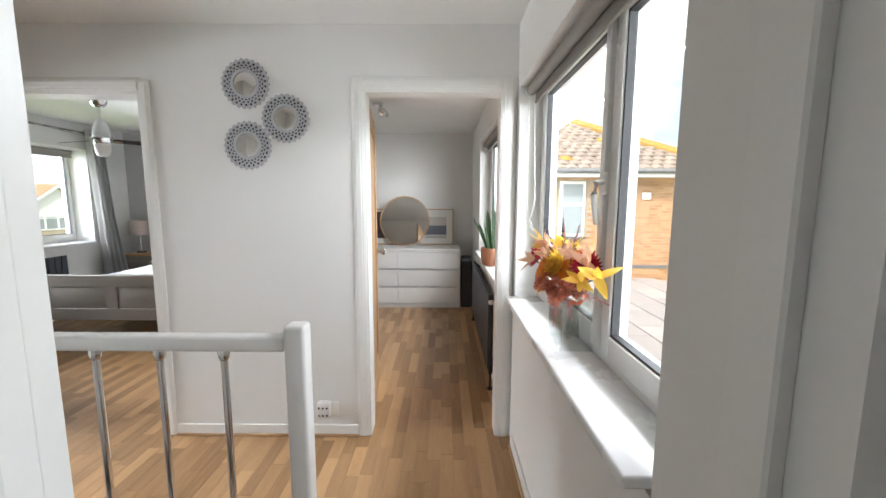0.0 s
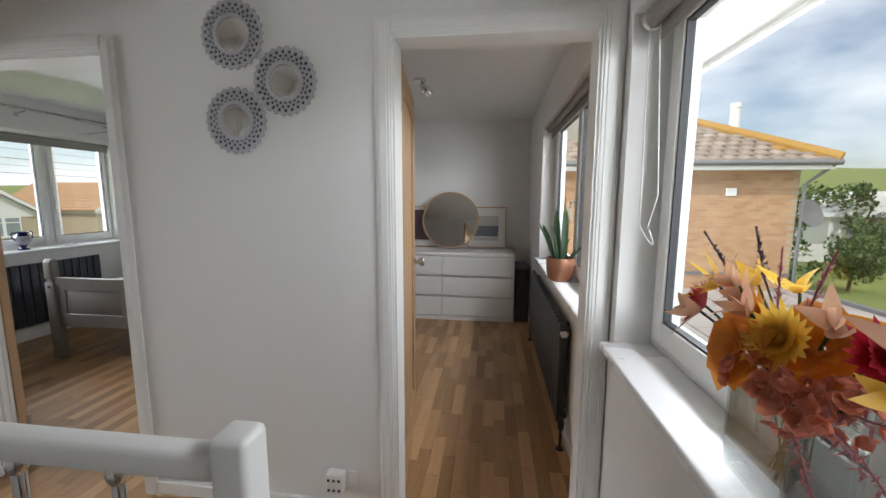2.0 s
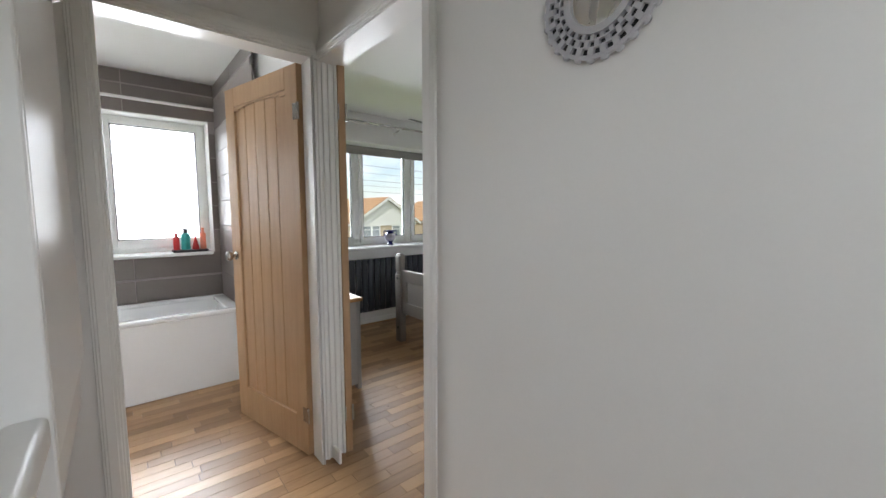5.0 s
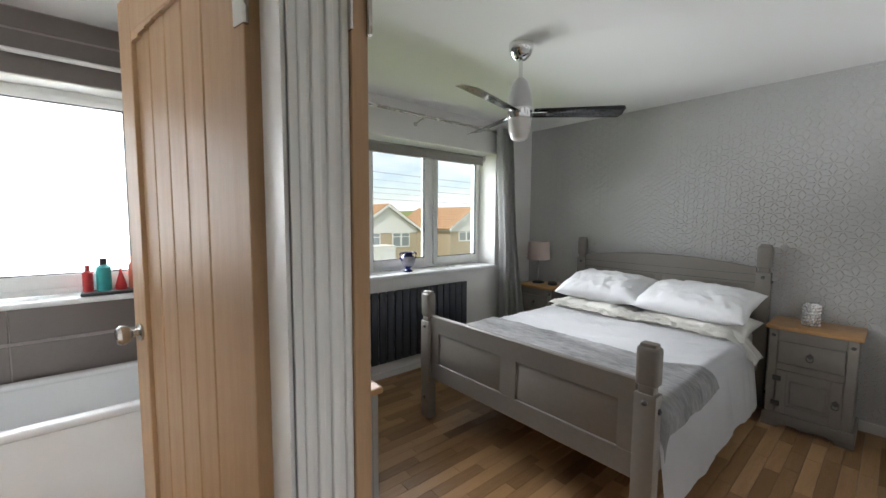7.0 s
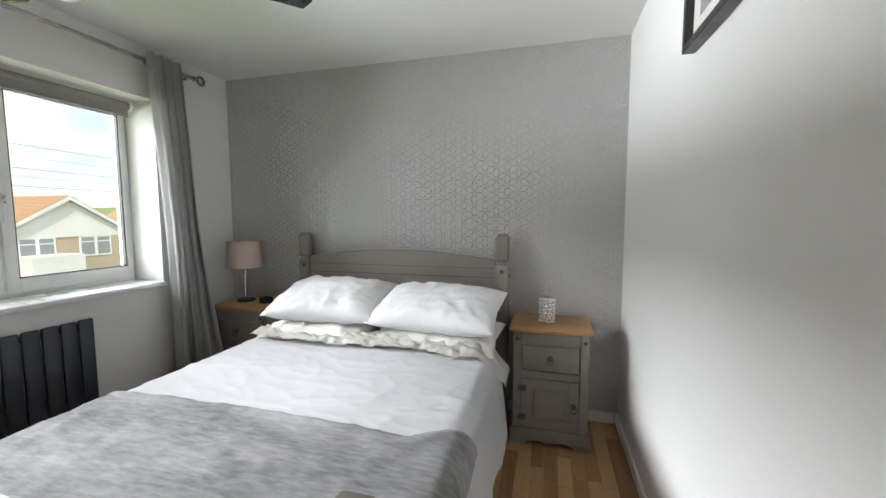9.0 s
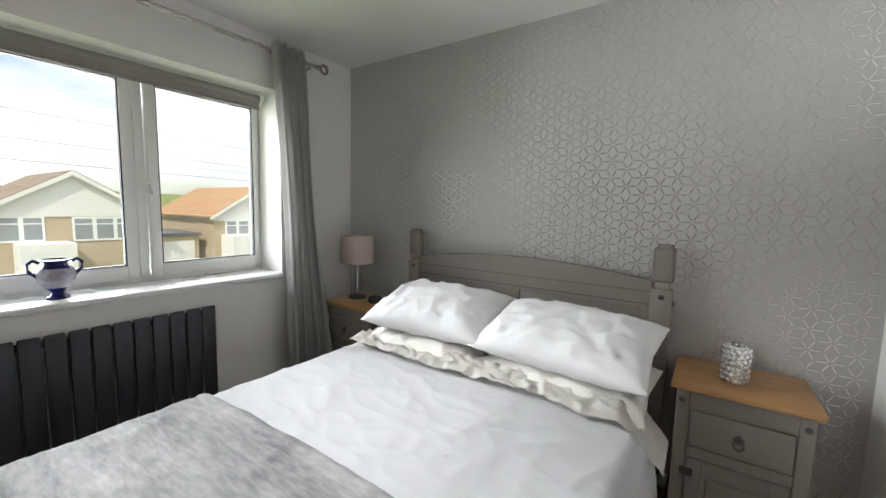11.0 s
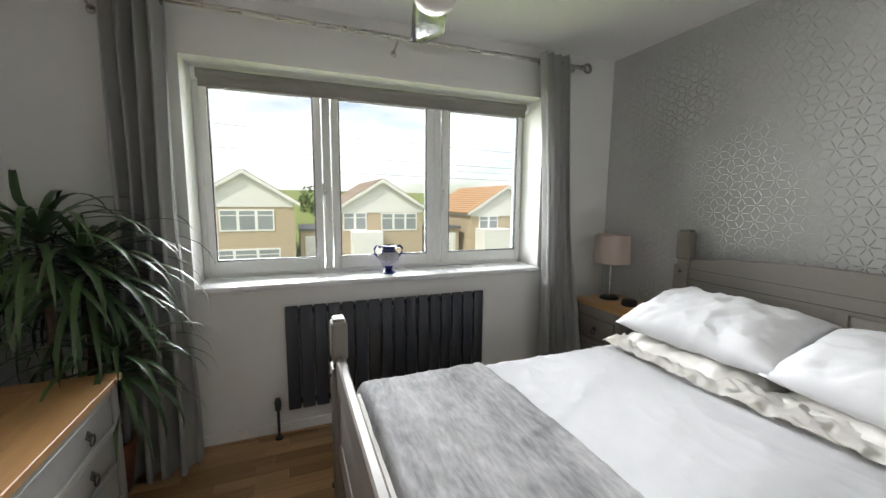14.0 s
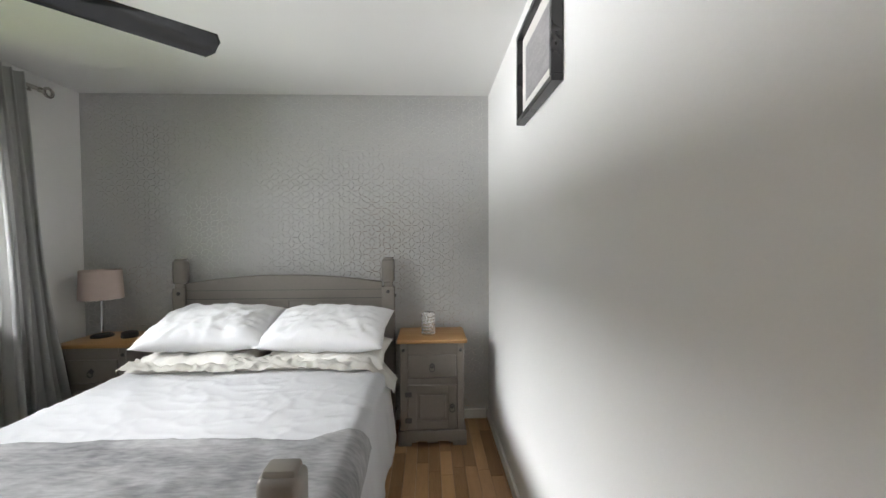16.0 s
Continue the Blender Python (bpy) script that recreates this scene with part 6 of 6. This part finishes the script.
def wires():
    for i, (za, zb) in enumerate(((5.3, 3.5), (4.85, 3.2), (4.3, 2.95), (4.0, 2.7), (3.5, 2.5))):
        pts = [(-20 - 0.3 * i, -20 + 60 * u, za + (zb - za) * u - 0.5 * math.sin(math.pi * u)) for u in [k / 16 for k in range(17)]]
        solo("power_cable", tube(pts, 0.006 if i % 2 else 0.010, 5), "dull", "black overhead cable sagging above the road", "cable", "overhead cables")


wires()
solo("street_pole", lathe([(0.09, GZ), (0.06, 4.6), (0, 4.62)], (-21, 17.2, 0), 12), "render", "tall pale street lamp post on the pavement", "street lamp")


def tree(x, y, h, r, seed, label):
    rnd = random.Random(seed)
    g = ground_z(x, y)
    t = thing("tree", (x, y, g), label, "tree")
    tr = tube([(x, y, g - 0.3), (x + 0.1, y, g + h * 0.3), (x - 0.05, y + 0.1, g + h * 0.6)], [0.05 * h, 0.035 * h, 0.015 * h], 8)
    for i in range(6):
        a = i * 1.1
        tube([(x, y, g + h * 0.32), (x + r * 0.35 * math.cos(a), y + r * 0.35 * math.sin(a), g + h * 0.55), (x + r * 0.7 * math.cos(a), y + r * 0.7 * math.sin(a), g + h * 0.72)], [0.02 * h, 0.012 * h, 0.004 * h], 6, tr)
    part("trunk", tr, "bark", t)
    bm = bmesh.new()
    blobs = [(Vector((x + rnd.gauss(0, r * 0.42), y + rnd.gauss(0, r * 0.42), g + h * rnd.uniform(0.4, 0.92))), r * rnd.uniform(0.22, 0.42)) for _ in range(16)]
    for c, br in blobs:
        for _ in range(90):
            d = Vector((rnd.gauss(0, 1), rnd.gauss(0, 1), rnd.gauss(0, 1))).normalized()
            p = c + d * br * rnd.uniform(0.6, 1.05)
            s = r * rnd.uniform(0.045, 0.085)
            petal(bm, aim(p, (rnd.gauss(0, 1), rnd.gauss(0, 1), rnd.gauss(0, 1))), s * 2, s * 1.5, 0.5, n=2)
    part("crown", bm, "foliage", t, "", 0)


for i, (x, y, h, r) in enumerate(((-58, 6.6, 5.2, 2.2), (-62, 9.0, 5, 2.2), (-58, 14.5, 4.6, 2.0), (15.5, 27, 4.2, 2.4), (19, 30, 4.6, 2.4), (12.5, 20.5, 2.6, 1.6), (27, 33, 5.0, 2.4), (32, 36, 5, 2.5), (9.4, 14.5, 1.9, 1.0), (16, 20, 2.2, 1.3), (22, 26, 2.4, 1.7), (26, 28, 2.2, 1.7), (30, 31, 3.6, 2.0), (36, 36, 5.0, 2.6), (19.5, 23.5, 2.0, 1.4))):
    tree(x, y, h, r, 30 + i, "leafy green tree beyond the houses")


def neighbour():
    y, x0, x1, ez = 10.0, 1.2, 6.5, 2.0
    h = thing("house", (4.0, y, GZ), "buff brick house with a lichened hipped tile roof", "house")
    part("wall", box(x0, x1, y, y + 7.0, GZ, ez), "mortar", h, "mortar-jointed brick wall")
    fl = 0.215 + 0.010
    short = finish("brick", box(-0.1075, 0.1075, -0.007, 0.004, -0.0325, 0.0325, 0.003, 1), "brick", 0)
    bj = bmesh.new()
    count = 0
    wz0, wz1, wx0, wx1 = 0.5, 1.9, 2.95, 3.60
    for j in range(46):
        z = ez - 0.04 - j * 0.075
        for i in range(27):
            x = x0 + 0.11 + i * fl + (0.112 if j % 2 else 0)
            if x > x1 - 0.10 or (wx0 - 0.1 < x < wx1 + 0.1 and wz0 - 0.05 < z < wz1 + 0.03):
                continue
            if 3.9 < x and j < 22 and count < 290:
                o = new("brick", short)
                o.parent = h
                o.matrix_parent_inverse = Matrix.Translation((4.0, y, GZ)).inverted()
                o.matrix_basis = Matrix.Translation((x, y, z))
                count += 1
            else:
                bbox(bj, x - 0.1075, x + 0.1075, y - 0.007, y + 0.004, z - 0.0325, z + 0.0325)
    tagged(part("brickwork", bj, "brick_j", h, "buff brick courses", 0), kind="stuff")
    w = part("window", box(wx0, wx1, y - 0.03, y + 0.02, wz0, wz1, 0.01, 1), "upvc", h, "white framed window")
    part("pane", box(wx0 + 0.07, wx1 - 0.07, y - 0.04, y - 0.028, wz0 + 0.07, wz0 + 0.78), "darkpane", w)
    part("pane", box(wx0 + 0.07, wx1 - 0.07, y - 0.04, y - 0.028, wz0 + 0.86, wz1 - 0.07), "darkpane", w)
    part("sill", box(wx0 - 0.05, wx1 + 0.05, y - 0.09, y, wz0 - 0.05, wz0, 0.008, 1), "gutter", w)
    part("soffit", box(x0 - 0.3, x1 + 0.35, y - 0.38, y, ez, ez + 0.03), "render", h)
    part("fascia", box(x0 - 0.3, x1 + 0.35, y - 0.40, y - 0.38, ez - 0.01, ez + 0.16), "render", h)
    part("gutter", rod((x0 - 0.3, y - 0.44, ez + 0.13), (x1 + 0.42, y - 0.44, ez + 0.13), 0.06, 12), "gutter", h)
    part("downpipe", tube([(x1 + 0.33, y - 0.42, ez + 0.1), (x1 + 0.2, y - 0.2, ez - 0.12), (x1 + 0.06, y - 0.06, ez - 0.3), (x1 + 0.06, y - 0.06, GZ)], 0.035, 8), "gutter", h)
    part("vent", box(5.05, 5.26, y - 0.035, y - 0.005, 1.45, 1.62, 0.008, 1), "upvc", h, "white wall vent")
    part("lead_line", box(x0, x1, y - 0.03, y - 0.006, -0.32, -0.24), "gutter", h)
    # hipped roof of pantiles: courses of separate tiles
    ey, rz, ry = y - 0.42, 4.3, y + 3.6
    exr, rxr = x1 + 0.42, x1 - 3.2
    rows, tw_ = 17, 0.30
    rt, li = bmesh.new(), bmesh.new()
    rnd = random.Random(77)
    for j in range(rows):
        t0, t1 = j / rows, (j + 1.12) / rows
        xa = exr + (rxr - exr) * (j / rows)
        n = int((xa - (x0 - 0.3)) / tw_)
        for i in range(n):
            a = x0 - 0.3 + i * tw_ + (tw_ / 2 if j % 2 else 0)
            b = min(a + tw_ - 0.012, xa)
            if b <= a + 0.02:
                continue
            pts = []
            for k in range(5):
                u = k / 4
                xx = a + (b - a) * u
                hump = 0.035 * math.sin(math.pi * u)
                for tt, lift in ((t0, 0.045), (min(t1, 1.02), 0.0)):
                    pts.append(Vector((xx, ey + (ry - ey) * tt, ez + 0.15 + (rz - ez - 0.15) * tt + hump + lift)))
            lich = noise.noise(Vector((a * 0.7, j * 0.35, 3.0))) + 0.55 * (j / rows) + 0.5 * max(0, (a - 4.5) / 3) + rnd.uniform(-0.3, 0.3)
            bm = li if lich > 0.62 else rt
            v = [bm.verts.new(p) for p in pts]
            lo = [bm.verts.new(pts[2 * k] - Vector((0, 0, 0.045))) for k in range(5)]
            for k in range(4):
                bm.faces.new((v[2 * k], v[2 * k + 2], v[2 * k + 3], v[2 * k + 1]))
                bm.faces.new((lo[k], lo[k + 1], v[2 * k + 2], v[2 * k]))
    tagged(part("roof_tiles", rt, "rooftile", h, "weathered brown pantiles", 30), kind="stuff")
    tagged(part("lichened_tiles", li, "lichen", h, "orange lichened pantiles", 30), kind="stuff")
    hip = bmesh.new()
    v = [hip.verts.new(c) for c in ((exr, ey, ez + 0.15), (exr, y + 7.6, ez + 0.15), (rxr, ry, rz), (x0 - 0.3, ry, rz), (x0 - 0.3, y + 7.6, ez + 0.15), (x0 - 0.3, ey, ez + 0.12))]
    hip.faces.new((v[0], v[1], v[2]))
    hip.faces.new((v[1], v[4], v[3], v[2]))
    hip.faces.new((v[0], v[2], v[3], v[5]))
    part("roof_deck", hip, "rooftile", h, "", 0)
    cap = tube([(exr, ey, ez + 0.22), (rxr, ry, rz + 0.06), (x0 - 0.3, ry, rz + 0.06)], 0.11, 8)
    part("ridge_tiles", cap, "lichen", h, "orange lichened ridge tiles")
    part("flue", lathe([(0.16, 2.65), (0.11, 2.8), (0.10, 3.55), (0.12, 3.56), (0.12, 3.66), (0, 3.68)], (5.75, 11.2, 0), 16), "mount", h, "cream metal flue pipe")
    m = Matrix.Translation((x1 + 0.5, y + 0.4, 1.05)) @ Vector((0.3, -1, 0.4)).to_track_quat("Z", "Y").to_matrix().to_4x4()
    dsh = lathe([(0, 0), (0.15, 0.02), (0.32, 0.09), (0.33, 0.09), (0.15, 0.0), (0, -0.02)], n=24, m=m)
    rod(m @ Vector((0, 0, 0)), (x1, y + 0.4, 0.95), 0.02, 8, dsh)
    part("satellite_dish", dsh, "gutter", h, "grey satellite dish")


neighbour()


def low_roof():
    """Flat extension roof below the east windows, laid with large slabs."""
    g = thing("extension_roof", (4, 3, GZ), "low flat roof laid with large pinkish slabs", "roof")
    part("body", box(0.70, 6.6, -3.0, 9.9, GZ, -0.62), "mortar", g)
    sl = finish("slab", box(-0.292, 0.292, -0.442, 0.442, -0.03, 0.012, 0.006, 1), "slab", 0)
    for i in range(10):
        for j in range(14):
            o = new("slab", sl)
            o.parent = g
            o.matrix_parent_inverse = Matrix.Translation((4, 3, GZ)).inverted()
            o.matrix_basis = pose(1.0 + 0.6 * i, -2.5 + 0.9 * j + (0.45 if i % 2 else 0), -0.60, 0.15 * math.sin(i * 3.1 + j), 0.6, 0)
    part("edge", box(6.6, 6.72, -3.0, 9.9, -0.75, -0.52, 0.01, 1), "gutter", g)


low_roof()


def bungalow():
    b = thing("bungalow", (28, 34, GZ), "white bungalow with a low grey roof beyond the gardens", "house")
    part("wall", box(25, 33, 33, 39, GZ, 0.2), "render", b)
    gm = bmesh.new()
    v = [gm.verts.new(c) for c in ((24.6, 32.6, 0.1), (33.4, 32.6, 0.1), (29, 32.6, 2.0), (24.6, 39.4, 0.1), (33.4, 39.4, 0.1), (29, 39.4, 2.0))]
    for f in ((0, 1, 2), (3, 5, 4), (0, 2, 5, 3), (1, 4, 5, 2)):
        gm.faces.new([v[i] for i in f])
    part("roof", gm, "render", b, "", 0)
    for x in (26.2, 29.5):
        part("window", box(x, x + 2, 32.9, 33.02, -1.5, -0.5), "darkpane", b)
    part("fence", box(18, 36, 29, 29.1, GZ, GZ + 1.2), "render", b)


bungalow()
sof = box(0.615, 1.12, -1.7, 5.9, 2.12, 2.15)
bbox(sof, 1.12, 1.15, -1.7, 5.9, 2.10, 2.30)
structure("soffit", sof, "render")
structure("roof", box(-4.85, 1.2, -1.8, 6.0, 2.44, 2.6), "rooftile")

# ---- floor strips, last ----
LENS = (0.24, 0.32, 0.41, 0.50)
W = 0.0685


def strip_bm(ln):
    bm = bmesh.new()
    e = 0.0009
    lo = [bm.verts.new(c) for c in ((-W / 2, 0, -0.010), (W / 2, 0, -0.010), (W / 2, ln, -0.010), (-W / 2, ln, -0.010))]
    md = [bm.verts.new(c) for c in ((-W / 2 + 0.0002, 0.0002, -0.0012), (W / 2 - 0.0002, 0.0002, -0.0012), (W / 2 - 0.0002, ln - 0.0002, -0.0012), (-W / 2 + 0.0002, ln - 0.0002, -0.0012))]
    hi = [bm.verts.new(c) for c in ((-W / 2 + e, e, 0), (W / 2 - e, e, 0), (W / 2 - e, ln - e, 0), (-W / 2 + e, ln - e, 0))]
    for a, b in ((lo, md), (md, hi)):
        for k in range(4):
            bm.faces.new((a[k], a[(k + 1) % 4], b[(k + 1) % 4], b[k]))
    bm.faces.new(hi)
    return bm


strip_mesh = [finish("oak_strip", strip_bm(l), "strip", 0) for l in LENS]
rnd = random.Random(12)
verts, faces = [], []
placed = 0
areas = [(-0.48, EX, -1.5, 5.5), (-1.52, -0.48, 1.19, 5.5), (-2.42, -1.52, 1.19, 5.5), (-4.44, -2.42, 0.0, 5.5)]
col = 0
x = EX - W / 2
while x > -4.44:
    for ax0, ax1, ay0, ay1 in areas:
        if ax0 <= x < ax1:
            y = ay0 - rnd.random() * 0.4
            while y < ay1:
                k = rnd.choice((0, 1, 1, 2, 2, 3))
                ln = LENS[k]
                near = x > -1.05 and 1.0 < y < 4.4
                if near and placed < 300:
                    o = new("oak_strip", strip_mesh[k])
                    o.parent = floor
                    o.location = (x, y, 0)
                    placed += 1
                else:
                    e, b = 0.0009, len(verts)
                    h2 = W / 2
                    verts += [(x - h2, y, -0.01), (x + h2, y, -0.01), (x + h2, y + ln, -0.01), (x - h2, y + ln, -0.01),
                              (x - h2 + e, y + e, 0), (x + h2 - e, y + e, 0), (x + h2 - e, y + ln - e, 0), (x - h2 + e, y + ln - e, 0)]
                    faces += [(b + 4, b + 5, b + 6, b + 7)] + [(b + i, b + (i + 1) % 4, b + 4 + (i + 1) % 4, b + 4 + i) for i in range(4)]
                y += ln
            break
    x -= W
me = bpy.data.meshes.new("oak_strips")
me.from_pydata(verts, [], faces)
me.materials.append(M["strip_j"])
ob = new("oak_strips", me)
ob.parent = floor
tagged(ob, "oak floor strips farther from the landing", kind="stuff")
